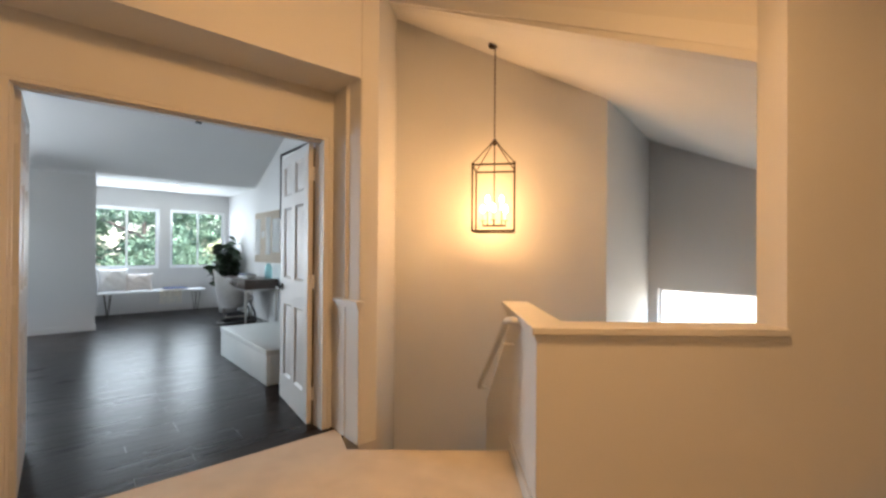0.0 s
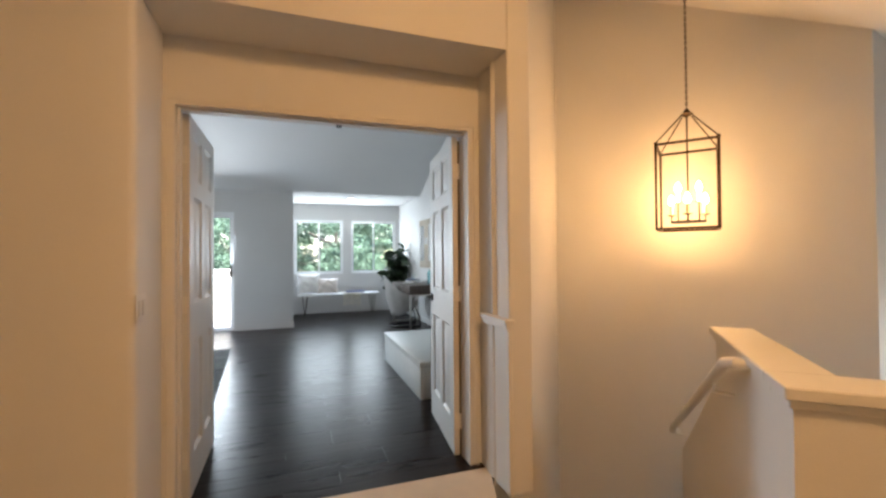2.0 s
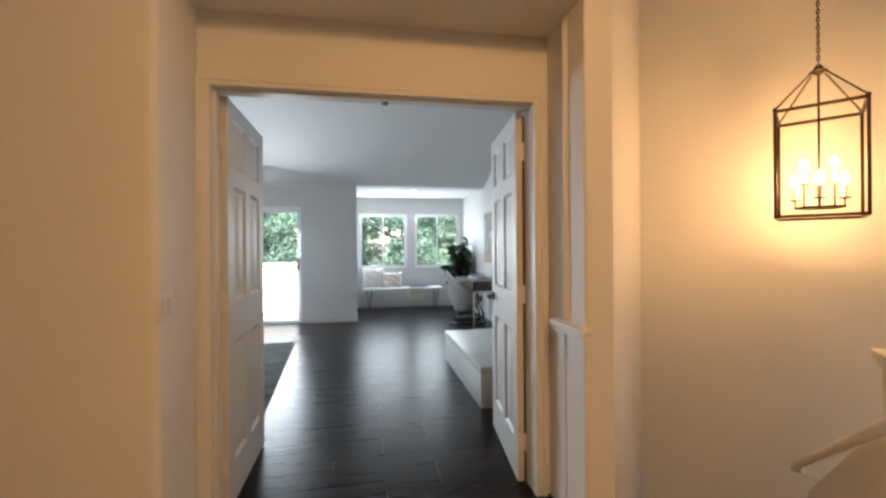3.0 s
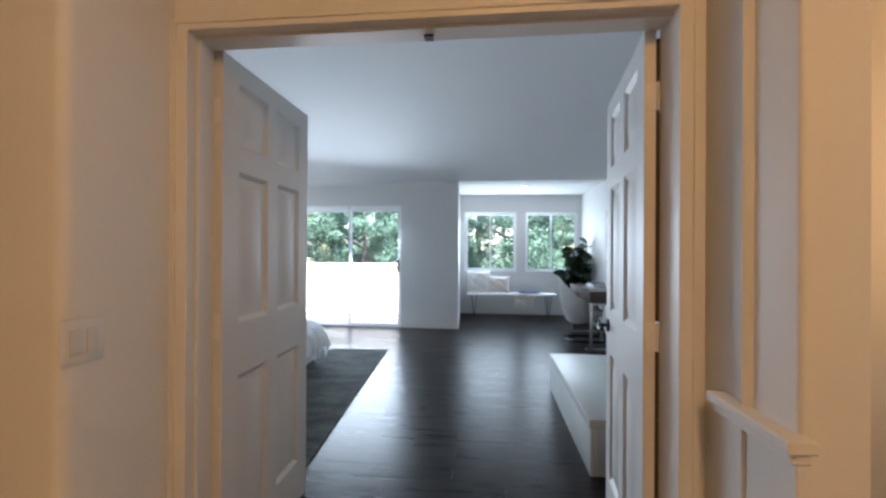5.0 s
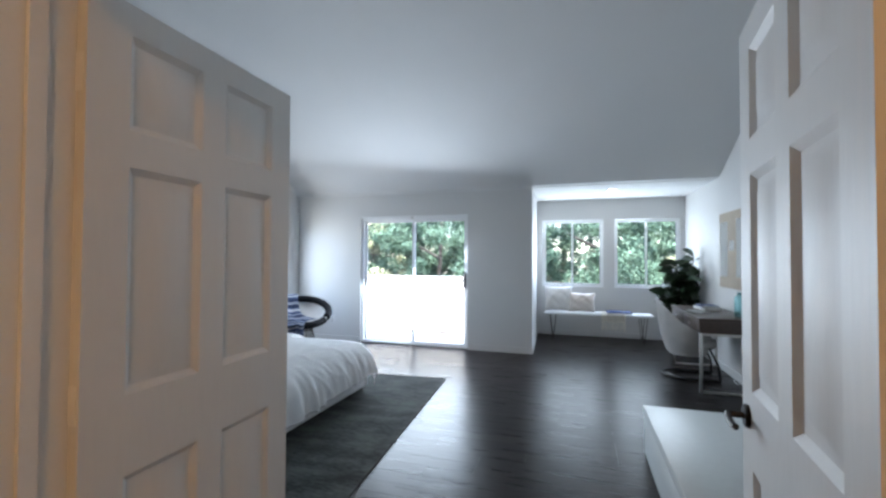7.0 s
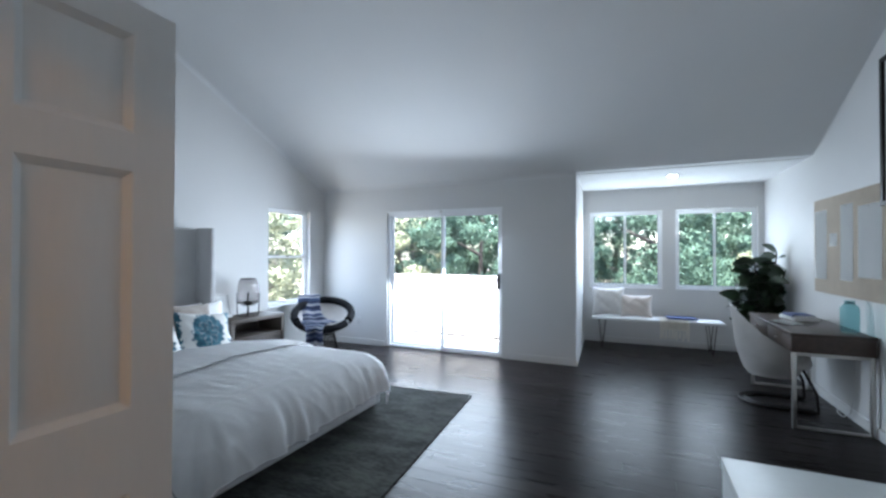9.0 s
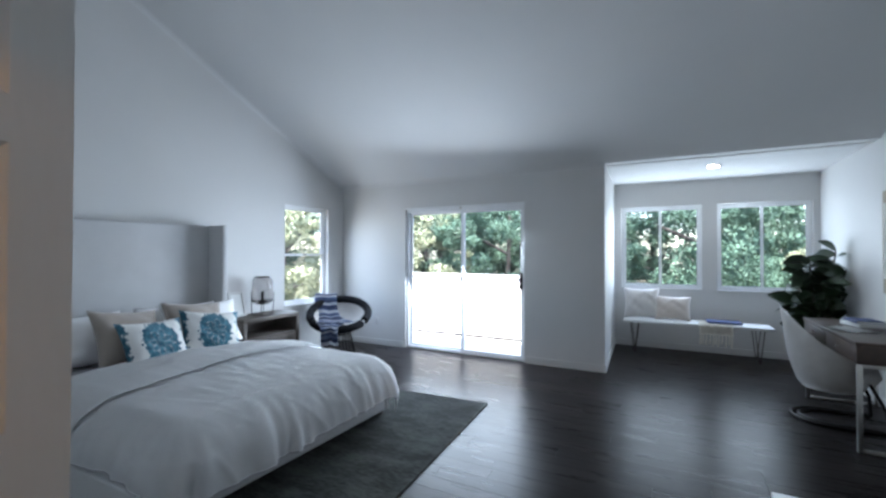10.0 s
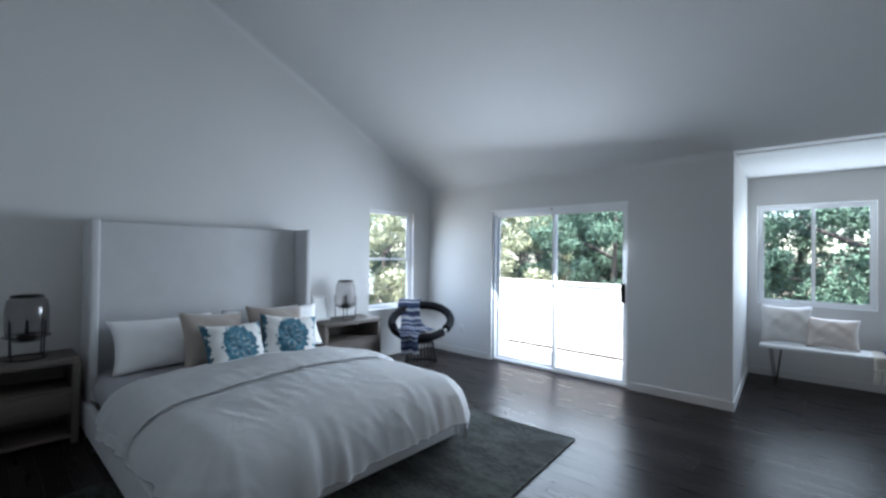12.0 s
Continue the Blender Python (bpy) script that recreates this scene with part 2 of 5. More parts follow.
def thing(name, label, category, m=None, group=""):
    ob = new(name)
    ob.empty_display_size = 0.1
    if m is not None:
        ob.matrix_basis = m
    return tagged(ob, label, category, group)


def solid(name, bm, material, label, category, m=None, group="", smooth=35):
    ob = new(name, finish(bm, name, material, smooth))
    if m is not None:
        ob.matrix_basis = m
    return tagged(ob, label, category, group)


def setting(name, bm, material, label="", smooth=None):
    return tagged(new(name, finish(bm, name, material, smooth)), label or name.replace("_", " "), name.split("_")[0], kind="structure")


# ---- plan of the bedroom ----
XW, XE = -2.60, 3.67            # bed wall, desk wall
YD0, YD1 = 4.75, 4.87           # door wall, hall face and room face
YS, YB = 10.40, 12.18           # balcony wall, back of the window alcove
TH = 0.14
XA0, XA1 = 1.325, 1.235          # alcove's west side at its front and back
DX0, DX1, DH = 0.800, 2.356, 2.03
LOW, PITCH = 2.42, 0.47


def roof_z(y):
    return LOW + PITCH * (YS - y)


def strip_y(bm, x0, x1, y0, y1, z0, top, bottom=None):
    """An upright block along y whose head follows top(y)."""
    b = bottom or (lambda y: z0)
    hexa(bm, [(x0, y0, b(y0)), (x1, y0, b(y0)), (x1, y1, b(y1)), (x0, y1, b(y1)), (x0, y0, top(y0)), (x1, y0, top(y0)), (x1, y1, top(y1)), (x0, y1, top(y1))])


# window in the bed wall
WY0, WY1, WZ0, WZ1 = 9.235, 10.06, 0.66, 2.04
bm = bmesh.new()
strip_y(bm, XW - TH, XW, YD1, WY0, 0, roof_z)
strip_y(bm, XW - TH, XW, WY0, WY1, 0, lambda y: WZ0)
strip_y(bm, XW - TH, XW, WY0, WY1, WZ1, roof_z)
strip_y(bm, XW - TH, XW, WY1, YS, 0, roof_z)
setting("wall_west", bm, M_WALL, "white painted bedroom wall behind the bed")
bm = bmesh.new()
strip_y(bm, XE, XE + TH, 5.86, YS, 0, roof_z)
strip_y(bm, XE, XE + TH, YS, YB, 0, lambda y: LOW + 0.14)
setting("wall_east", bm, M_WALL, "white painted bedroom wall behind the desk")

# balcony wall with the sliding door
SX0, SX1, SH = -1.42, 0.37, 2.0
bm = bmesh.new()
box(bm, (XW - TH, YS, 0), (SX0, YS + TH, LOW + 0.1))
box(bm, (SX0, YS, SH), (SX1, YS + TH, LOW + 0.1))
box(bm, (SX1, YS, 0), (XA0 - 0.12, YS + TH, LOW + 0.1))
setting("wall_north", bm, M_WALL, "white painted wall round the sliding balcony door")
bm = bmesh.new()
hexa(bm, [(XA0 - 0.12, YS, 0), (XA0, YS, 0), (XA1, YB, 0), (XA1 - 0.12, YB, 0), (XA0 - 0.12, YS, LOW + 0.1), (XA0, YS, LOW + 0.1), (XA1, YB, LOW + 0.1), (XA1 - 0.12, YB, LOW + 0.1)])
setting("wall_alcove_side", bm, M_WALL, "white painted side wall of the window alcove")

# back of the alcove with two windows
W1X0, W1X1, W2X0, W2X1, AZ0, AZ1 = 1.335, 2.385, 2.565, 3.60, 0.868, 2.07
bm = bmesh.new()
box(bm, (XA1 - 0.12, YB, 0), (W1X0, YB + TH, LOW + 0.1))
box(bm, (W1X1, YB, 0), (W2X0, YB + TH, LOW + 0.1))
box(bm, (W2X1, YB, 0), (XE + TH, YB + TH, LOW + 0.1))
for a, b in ((W1X0, W1X1), (W2X0, W2X1)):
    box(bm, (a, YB, 0), (b, YB + TH, AZ0))
    box(bm, (a, YB, AZ1), (b, YB + TH, LOW + 0.1))
setting("wall_alcove_back", bm, M_WALL, "white painted alcove wall below and between two windows")

# wall with the double door
bm = bmesh.new()
top = roof_z(YD1) + 0.1
box(bm, (XW - TH, YD0, 0), (DX0, YD1, top))
box(bm, (DX0, YD0, DH), (DX1, YD1, top))
box(bm, (DX1, YD0, 0), (2.56, YD1, top))
setting("wall_south", bm, M_WALL, "white painted wall round the open double door")

# ceilings: the slope runs into its walls in a soft cove
COVE = 0.05


def dip(d):
    return 0 if d >= COVE else COVE - math.sqrt(max(0, COVE * COVE - (COVE - d) ** 2))


def steps(a, b):
    out = [a + COVE * (1 - math.cos(k / 8 * math.pi / 2)) for k in range(8)]
    n = 12
    return out + [a + COVE + (b - a - COVE) * k / n for k in range(n + 1)]


xs = steps(XW, XA0)
ys = [YS - (y - YD0) for y in steps(YD0, YS)]
bm = bmesh.new()
grid = [[bm.verts.new((x, y, roof_z(y) - dip(x - XW) - dip(YS - y))) for y in ys] for x in xs]
for i in range(len(xs) - 1):
    for j in range(len(ys) - 1):
        bm.faces.new((grid[i][j], grid[i + 1][j], grid[i + 1][j + 1], grid[i][j + 1]))
hexa(bm, [(XA0 - 0.002, YD0, roof_z(YD0)), (XE + TH, YD0, roof_z(YD0)), (XE + TH, YS, roof_z(YS)), (XA0 - 0.002, YS, roof_z(YS)),
          (XA0 - 0.002, YD0, roof_z(YD0) + 0.05), (XE + TH, YD0, roof_z(YD0) + 0.05), (XE + TH, YS, roof_z(YS) + 0.05), (XA0 - 0.002, YS, roof_z(YS) + 0.05)])
setting("ceiling_bedroom", bm, M_CEIL, "white sloping vaulted bedroom ceiling", 30)
bm = bmesh.new()
hexa(bm, [(XW - 0.3, YD0 - 0.1, roof_z(YD0 - 0.1) + 0.06), (XE + 0.3, YD0 - 0.1, roof_z(YD0 - 0.1) + 0.06), (XE + 0.3, YS + 0.15, roof_z(YS + 0.15) + 0.06), (XW - 0.3, YS + 0.15, roof_z(YS + 0.15) + 0.06),
          (XW - 0.3, YD0 - 0.1, roof_z(YD0 - 0.1) + 0.22), (XE + 0.3, YD0 - 0.1, roof_z(YD0 - 0.1) + 0.22), (XE + 0.3, YS + 0.15, roof_z(YS + 0.15) + 0.22), (XW - 0.3, YS + 0.15, roof_z(YS + 0.15) + 0.22)])
box(bm, (XA1 - 0.3, YS + 0.3, LOW + 0.10), (XE + 0.3, YB + 0.4, LOW + 0.24))
setting("roof", bm, M_STUCCO, "plain roof over the bedroom")
setting("ceiling_alcove", box(bmesh.new(), (XA1 - 0.15, YS, LOW), (XE, YB, LOW + 0.1)), M_CEIL, "flat white ceiling of the window alcove")

# ---- the stair hall stands askew to the bedroom ----
HA = radians(41.5)
HC = Vector((2.635, 3.145, 0))
HU, HV = Vector((math.cos(HA), -math.sin(HA), 0)), Vector((math.sin(HA), math.cos(HA), 0))


def H(u, v, z=0.0):
    return HC + u * HU + v * HV + Vector((0, 0, z))


def hbox(bm, u0, v0, z0, u1, v1, z1, z0b=None, z1b=None):
    """A block in the hall's own axes; z0b, z1b: its heights at the far end v1."""
    zb0, zb1 = (z0 if z0b is None else z0b), (z1 if z1b is None else z1b)
    return hexa(bm, [H(u0, v0, z0), H(u1, v0, z0), H(u1, v1, zb0), H(u0, v1, zb0), H(u0, v0, z1), H(u1, v0, z1), H(u1, v1, zb1), H(u0, v1, zb1)])


UL, VB, VE = -0.97, 2.75, 0.725       # stair's left wall, lantern wall, top nosing
UE = 1.364
SLOPE = lambda x, y: 2.26 + 0.47 * (y - 2.55) - 0.085 * (x - 3.82)


def to_roof(p):
    return (p.x, p.y, SLOPE(p.x, p.y))


# left wall of the stair with its end towards the hall
bm = hbox(bmesh.new(), UL - 0.12, VE + 0.17, -3.0, UL, VB, 4.9)
hbox(bm, UL - 0.02, VE + 0.10, -3.0, UL, VE + 0.17, 4.6)
setting("wall_stair_left", bm, M_WALL, "white painted wall along the stair")
bm = hbox(bmesh.new(), UL - 0.13, VB, -3.0, UE, VB + 0.14, 4.6)
setting("wall_lantern", bm, M_WALL, "white painted stairwell wall behind the lantern")
far = H(UE, VB)
bm = bmesh.new()
hexa(bm, [(far.x, far.y, -3), (7.80, far.y + 0.52, -3), (7.80, far.y + 0.66, -3), (far.x - 0.05, far.y + 0.14, -3), (far.x, far.y, 4.2), (7.80, far.y + 0.52, 4.2), (7.80, far.y + 0.66, 4.2), (far.x - 0.05, far.y + 0.14, 4.2)])
setting("wall_foyer_back", bm, M_WALL, "white painted foyer wall in daylight")
FWY0, FWY1, FWZ0, FWZ1 = 2.4, 4.69, -0.75, 0.705
bm = bmesh.new()
box(bm, (7.80, -1.5, -3), (7.94, FWY0, 4))
box(bm, (7.80, FWY1, -3), (7.94, far.y + 0.7, 4))
box(bm, (7.80, FWY0, -3), (7.94, FWY1, FWZ0))
box(bm, (7.80, FWY0, FWZ1), (7.94, FWY1, 4))
setting("wall_foyer_east", bm, M_WALL, "white painted foyer wall above a window")

# half wall round the stair: front, side, sloping side
CAPZ = 0.905
bm = hbox(bmesh.new(), 0, 0, -0.3, 1.14, 0.13, CAPZ - 0.035)
hbox(bm, 0, 0.13, -1.5, 0.13, 0.98, CAPZ - 0.035)
hbox(bm, 0, 0.98, -2.0, 0.13, 2.25, CAPZ - 0.26, z1b=CAPZ - 0.26 - 0.86)
setting("wall_half", bm, M_WALL, "white painted half wall round the stairwell")
bm = hbox(bmesh.new(), -0.025, -0.025, CAPZ - 0.035, 1.139, 0.155, CAPZ)
hbox(bm, -0.025, 0.155, CAPZ - 0.035, 0.155, 1.0, CAPZ)
hbox(bm, -0.012, -0.012, CAPZ - 0.06, 1.138, 0.14, CAPZ - 0.036)
hbox(bm, -0.012, 0.14, CAPZ - 0.06, 0.14, 0.99, CAPZ - 0.036)
bmesh.ops.bevel(bm, geom=bm.edges[:], offset=0.004, segments=1, affect="EDGES")
setting("trim_half_wall", bm, M_TRIM, "white painted cap on the half wall")
bm = hbox(bmesh.new(), 1.14, 0, 0, 3.4, 0.19, 4.2)
setting("wall_hall_right", bm, M_WALL, "white painted hall wall beside the half wall")
# upright face that drops from the hall's ceiling to the stair's sloping ceiling
a, b = H(1.14, 0.19), H(UL, 2.13)
n = Vector((b.y - a.y, a.x - b.x, 0)).normalized() * 0.12
DROP = Vector((0, 0, 0.06))
bm = hexa(bmesh.new(), [Vector(to_roof(a)) - DROP, Vector(to_roof(a + n)) - DROP, to_roof(b + n), to_roof(b), (a.x, a.y, 4.4), (a.x + n.x, a.y + n.y, 4.4), (b.x + n.x, b.y + n.y, 4.4), (b.x, b.y, 4.4)])
setting("wall_header", bm, M_WALL, "white painted face above the stair opening")
# sloping ceiling over stair and foyer
cs = [a - n * 0.02, H(1.143, 0.17), H(3.4, 0.10), Vector((7.88, -1.2, 0)), Vector((7.88, 5.6, 0)), H(UE, VB + 0.1), H(UL - 0.06, VB + 0.1), b - n * 0.02 - 0.06 * HU]
bm = bmesh.new()
lo = [bm.verts.new(to_roof(p)) for p in cs]
hi = [bm.verts.new((p.x, p.y, SLOPE(p.x, p.y) + 0.12)) for p in cs]
bm.faces.new(lo)
bm.faces.new(hi[::-1])
for k in range(len(cs)):
    bm.faces.new((lo[k], lo[(k + 1) % len(cs)], hi[(k + 1) % len(cs)], hi[k]))
setting("ceiling_stair", bm, M_CEIL, "white sloping ceiling over the stairwell")

# niche round the double door: left side, front of the left wall, soffit and wall above
NZ = 2.36
PX, PY = 2.43, 4.37
LX, LY = 0.757, 4.378
bm = bmesh.new()
box(bm, (LX - 0.16, LY, 0), (LX, YD0, 4.2))
box(bm, (-3.2, LY, 0), (LX - 0.16, LY + 0.14, 4.2))
bev = [e for e in bm.edges if abs(e.verts[0].co.x - LX) < 1e-4 and abs(e.verts[1].co.x - LX) < 1e-4 and abs(e.verts[0].co.y - LY) < 1e-4 and abs(e.verts[1].co.y - LY) < 1e-4]
bmesh.ops.bevel(bm, geom=bev, offset=0.03, segments=4, profile=0.5, affect="EDGES")
setting("wall_hall_left", bm, M_WALL, "white painted hall wall with rounded corner", 40)
RX, RY = 2.43, 4.37
bm = box(bmesh.new(), (LX, LY, NZ), (RX + 0.12, YD0, 4.2))
setting("wall_above_niche", bm, M_WALL, "white painted wall above the double door's niche")
bm = box(bmesh.new(), (RX, RY, 0), (RX + 0.13, YD0, 4.2))
bev = [e for e in bm.edges if all(abs(v.co.x - RX) < 1e-4 and abs(v.co.y - RY) < 1e-4 for v in e.verts)]
bmesh.ops.bevel(bm, geom=bev, offset=0.012, segments=3, profile=0.5, affect="EDGES")
setting("wall_niche_right", bm, M_WALL, "white painted side of the door niche", 40)
# ledge low on the side of the niche
bm = box(bmesh.new(), (RX - 0.045, RY - 0.035, 0.90), (RX + 0.014, YD0 - 0.1, 0.925))
box(bm, (RX - 0.028, RY - 0.018, 0.872), (RX + 0.012, YD0 - 0.1, 0.899))
box(bm, (RX - 0.012, RY - 0.008, 0.0), (RX + 0.010, YD0 - 0.1, 0.871))
bmesh.ops.bevel(bm, geom=bm.edges[:], offset=0.003, segments=1, affect="EDGES")
setting("trim_pilaster", bm, M_TRIM, "white painted ledge on the side of the door niche")

# plain walls that close the hall behind the camera
bm = bmesh.new()
box(bm, (-3.34, -2.2, 0), (-3.2, LY + 0.14, 4.2))
box(bm, (-3.2, -2.34, -3), (7.94, -2.2, 4.2))
setting("wall_hall_rear", bm, M_WALL, "plain white hall walls")
rim = [Vector((-3.3, -2.3, 0)), Vector((a.x + 0.3, -2.3, 0)), a + n * 0.5, b + n * 0.5, Vector((PX + 0.1, YD0, 0)), Vector((-3.3, YD0, 0))]


# height chosen so the added stair light shines in under the header
def hall_z(y):
    """The hall's unseen ceiling: level over the landing, then rising towards the bedroom."""
    return 2.72 + 0.47 * max(0.0, min(y, 5.03) - 2.2)


bm = bmesh.new()
bm.faces.new([bm.verts.new(p) for p in rim])
for y in (2.2, 5.03):
    bmesh.ops.bisect_plane(bm, geom=bm.verts[:] + bm.edges[:] + bm.faces[:], plane_co=(0, y, 0), plane_no=(0, 1, 0))
for v in bm.verts:
    v.co.z = hall_z(v.co.y)
up = bmesh.ops.extrude_face_region(bm, geom=bm.faces[:])["geom"]
bmesh.ops.translate(bm, vec=(0, 0, 0.11), verts=[g for g in up if isinstance(g, bmesh.types.BMVert)])
setting("ceiling_hall", bm, M_CEIL, "unseen white hall ceiling that rises towards the bedroom")
a2 = H(1.2, 0.1)
bm = bmesh.new()
hexa(bm, [(a.x + 0.24, -2.2, 0), (a.x + 0.36, -2.2, 0), (a2.x + 0.36, a2.y, 0), (a2.x + 0.24, a2.y, 0), (a.x + 0.24, -2.2, 4.2), (a.x + 0.36, -2.2, 4.2), (a2.x + 0.36, a2.y, 4.2), (a2.x + 0.24, a2.y, 4.2)])
setting("wall_hall_east", bm, M_WALL, "plain white hall wall")

# hall carpet, stair and foyer floor
bm = bmesh.new()
q = [Vector((-3.2, -2.2, 0)), Vector((a.x + 0.3, -2.2, 0)), H(1.2, 0.1), H(0.06, 0.1), H(0.06, VE), H(UL - 0.06, VE), Vector((DX1 + 0.1, YD0 - 0.06, 0)), Vector((DX0, YD0 - 0.06, 0)), Vector((-3.2, YD0 - 0.06, 0))]
lo = [bm.verts.new((p.x, p.y, -0.25)) for p in q]
hi = [bm.verts.new((p.x, p.y, 0.0)) for p in q]
bm.faces.new(hi)
bm.faces.new(lo[::-1])
for k in range(len(q)):
    bm.faces.new((lo[k], lo[(k + 1) % len(q)], hi[(k + 1) % len(q)], hi[k]))
setting("floor_hall", bm, M_CARPET, "beige carpet of the upstairs hall")
RISE, RUN, NST = 0.18, 0.27, 6
for k in range(NST):
    bm = hbox(bmesh.new(), UL, VE + k * RUN - 0.02, -RISE * (k + 1) - 0.3, 0.0, VE + (k + 1) * RUN, -RISE * (k + 1))
    bmesh.ops.bevel(bm, geom=[e for e in bm.edges], offset=0.012, segments=2, affect="EDGES")
    tagged(setting("stair_step", bm, M_CARPET, "carpeted stair step", 40), category="stair", group="stair steps")
zl = -RISE * (NST + 1)
setting("floor_landing", hbox(bmesh.new(), UL, VE + NST * RUN, zl - 0.2, 0.0, VB, zl), M_CARPET, "carpeted stair landing")
setting("baseboard_landing", hbox(bmesh.new(), UL, VB - 0.015, zl, 0.0, VB, zl + 0.1), M_TRIM, "white baseboard at the stair landing")
setting("floor_foyer", box(bmesh.new(), (2.0, -2.2, -3.1), (7.88, 6.2, -3.0)), M_OAK, "plain foyer floor below")

# ground outside
bm = bmesh.new()
sheet(bm, lambda u, v: ((u - 0.5) * 900, (v - 0.5) * 900, -3.25), 4, 4)
setting("ground", bm, M_SOIL, "dry garden ground under the trees")
# balcony
bm = box(bmesh.new(), (XW - 0.6, YS + TH, -0.32), (XA1 - 0.13, 11.98, -0.06))
setting("floor_balcony", bm, M_DECK, "pale coated balcony floor in sunlight")
PY0 = 11.84
bm = box(bmesh.new(), (XW - 0.6, PY0, -0.012), (XA1 - 0.13, PY0 + 0.14, 0.97))
box(bm, (XW - 0.62, PY0 - 0.02, 0.972), (XA1 - 0.13, PY0 + 0.16, 1.01))
box(bm, (XW - 0.6, YS + TH + 0.002, -0.05), (XW - 0.46, PY0 - 0.021, 0.97))
setting("wall_balcony_parapet", bm, M_STUCCO, "sunlit white stucco balcony parapet")
# dark strip: shade of the gap at the parapet's foot, put in as colour
setting("trim_parapet", box(bmesh.new(), (XW - 0.45, PY0 + 0.012, -0.059), (XA1 - 0.13, PY0 + 0.11, -0.013)), M_BLACK, "dark strip painted for the shade under the parapet")

# baseboards
bm = bmesh.new()
for p, q in (((XW, YS - 0.014, 0), (SX0 - 0.03, YS - 0.001, 0.085)), ((SX1 + 0.03, YS - 0.014, 0), (XA0, YS - 0.001, 0.085)),
             ((XW + 0.001, YD1, 0), (XW + 0.014, YS - 0.015, 0.085)), ((XE - 0.014, 7.55, 0), (XE - 0.001, YB - 0.015, 0.085)),
             ((XA1 + 0.016, YB - 0.014, 0), (XE, YB - 0.001, 0.085)), ((XW + 0.015, YD1 + 0.001, 0), (DX0 - 0.1, YD1 + 0.014, 0.085)),
             ((DX1 + 0.1, YD1 + 0.001, 0), (2.56, YD1 + 0.014, 0.085))):
    box(bm, p, q)
hexa(bm, [(XA0 + 0.001, YS - 0.014, 0), (XA0 + 0.014, YS - 0.014, 0), (XA1 + 0.014, YB - 0.015, 0), (XA1 + 0.001, YB - 0.015, 0),
          (XA0 + 0.001, YS - 0.014, 0.085), (XA0 + 0.014, YS - 0.014, 0.085), (XA1 + 0.014, YB - 0.015, 0.085), (XA1 + 0.001, YB - 0.015, 0.085)])
setting("baseboard", bm, M_TRIM, "white painted baseboard round the bedroom")
bm = bmesh.new()
hbox(bm, -0.014, 0.0, 0, -0.001, VE, 0.085)
hbox(bm, -0.014, -0.014, 0, 1.139, -0.001, 0.085)
box(bm, (LX + 0.001, LY, 0), (LX + 0.012, YD0 - 0.02, 0.085))
setting("baseboard_hall", bm, M_TRIM, "white painted baseboard in the hall")


# ceiling lights out of view, added for the warm light that fills the hall
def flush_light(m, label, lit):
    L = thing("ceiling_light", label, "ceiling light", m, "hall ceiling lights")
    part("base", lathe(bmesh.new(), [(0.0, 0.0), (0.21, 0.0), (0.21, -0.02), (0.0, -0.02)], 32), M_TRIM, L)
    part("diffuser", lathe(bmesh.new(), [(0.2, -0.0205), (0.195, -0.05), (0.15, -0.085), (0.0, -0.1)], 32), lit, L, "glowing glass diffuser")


flush_light(pose(0.55, 0.9, hall_z(0.9)), "unseen round flush ceiling light added to light the hall", M_HALLSOFT)
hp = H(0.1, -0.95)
flush_light(pose(hp.x, hp.y, hall_z(hp.y), math.degrees(math.atan(0.47)), 0, 0), "unseen round flush ceiling light added to light the stair", M_HALLDOWN)

# plain roof over hall, stair and foyer, out of view, keeps the sun out
for name, rim in (("roof_hall", [(-3.34, -2.34), (7.94, -2.34), (7.94, 4.7), (-3.34, 4.7)]),
                  ("roof_stair", [(2.45, 4.701), (7.94, 4.701), (7.94, 5.6), (H(UE, VB + 0.14).x, H(UE, VB + 0.14).y), (H(UL - 0.12, VB + 0.14).x, H(UL - 0.12, VB + 0.14).y)])):
    bm = bmesh.new()
    lo = [bm.verts.new((x, y, 4.201)) for x, y in rim]
    hi = [bm.verts.new((x, y, 4.38)) for x, y in rim]
    bm.faces.new(lo[::-1])
    bm.faces.new(hi)
    for k in range(len(rim)):
        bm.faces.new((lo[k], lo[(k + 1) % len(rim)], hi[(k + 1) % len(rim)], hi[k]))
    setting(name, bm, M_STUCCO, "unseen plain roof that keeps sun out of the stair hall")


# ---- doors and windows ----
def casing(bm, x0, x1, h, y, w, d, hw):
    """Door casing on one face of the wall; d: how far it stands out along y."""
    for a, b, z0, z1 in ((x0 - w, x0, 0, h + hw), (x1, x1 + w, 0, h + hw), (x0, x1, h, h + hw)):
        box(bm, (a, min(y, y + d), z0), (b, max(y, y + d), z1))
    for a, b, z0, z1 in ((x0 - w - 0.006, x0 - w + 0.012, 0, h + hw + 0.004), (x1 + w - 0.012, x1 + w + 0.006, 0, h + hw + 0.004), (x0 - w + 0.0125, x1 + w - 0.0125, h + hw - 0.012, h + hw + 0.004)):
        box(bm, (a, min(y + d, y + 1.45 * d), z0), (b, max(y + d, y + 1.45 * d), z1))


door_frame = tagged(thing("door_frame", "white painted door casing with mitred trim", "door"), kind="structure")
bm = bmesh.new()
casing(bm, DX0 + 0.012, DX1 - 0.004, DH - 0.012, YD0, 0.050, -0.014, 0.032)
part("casing", bm, M_TRIM, door_frame)
bm = bmesh.new()
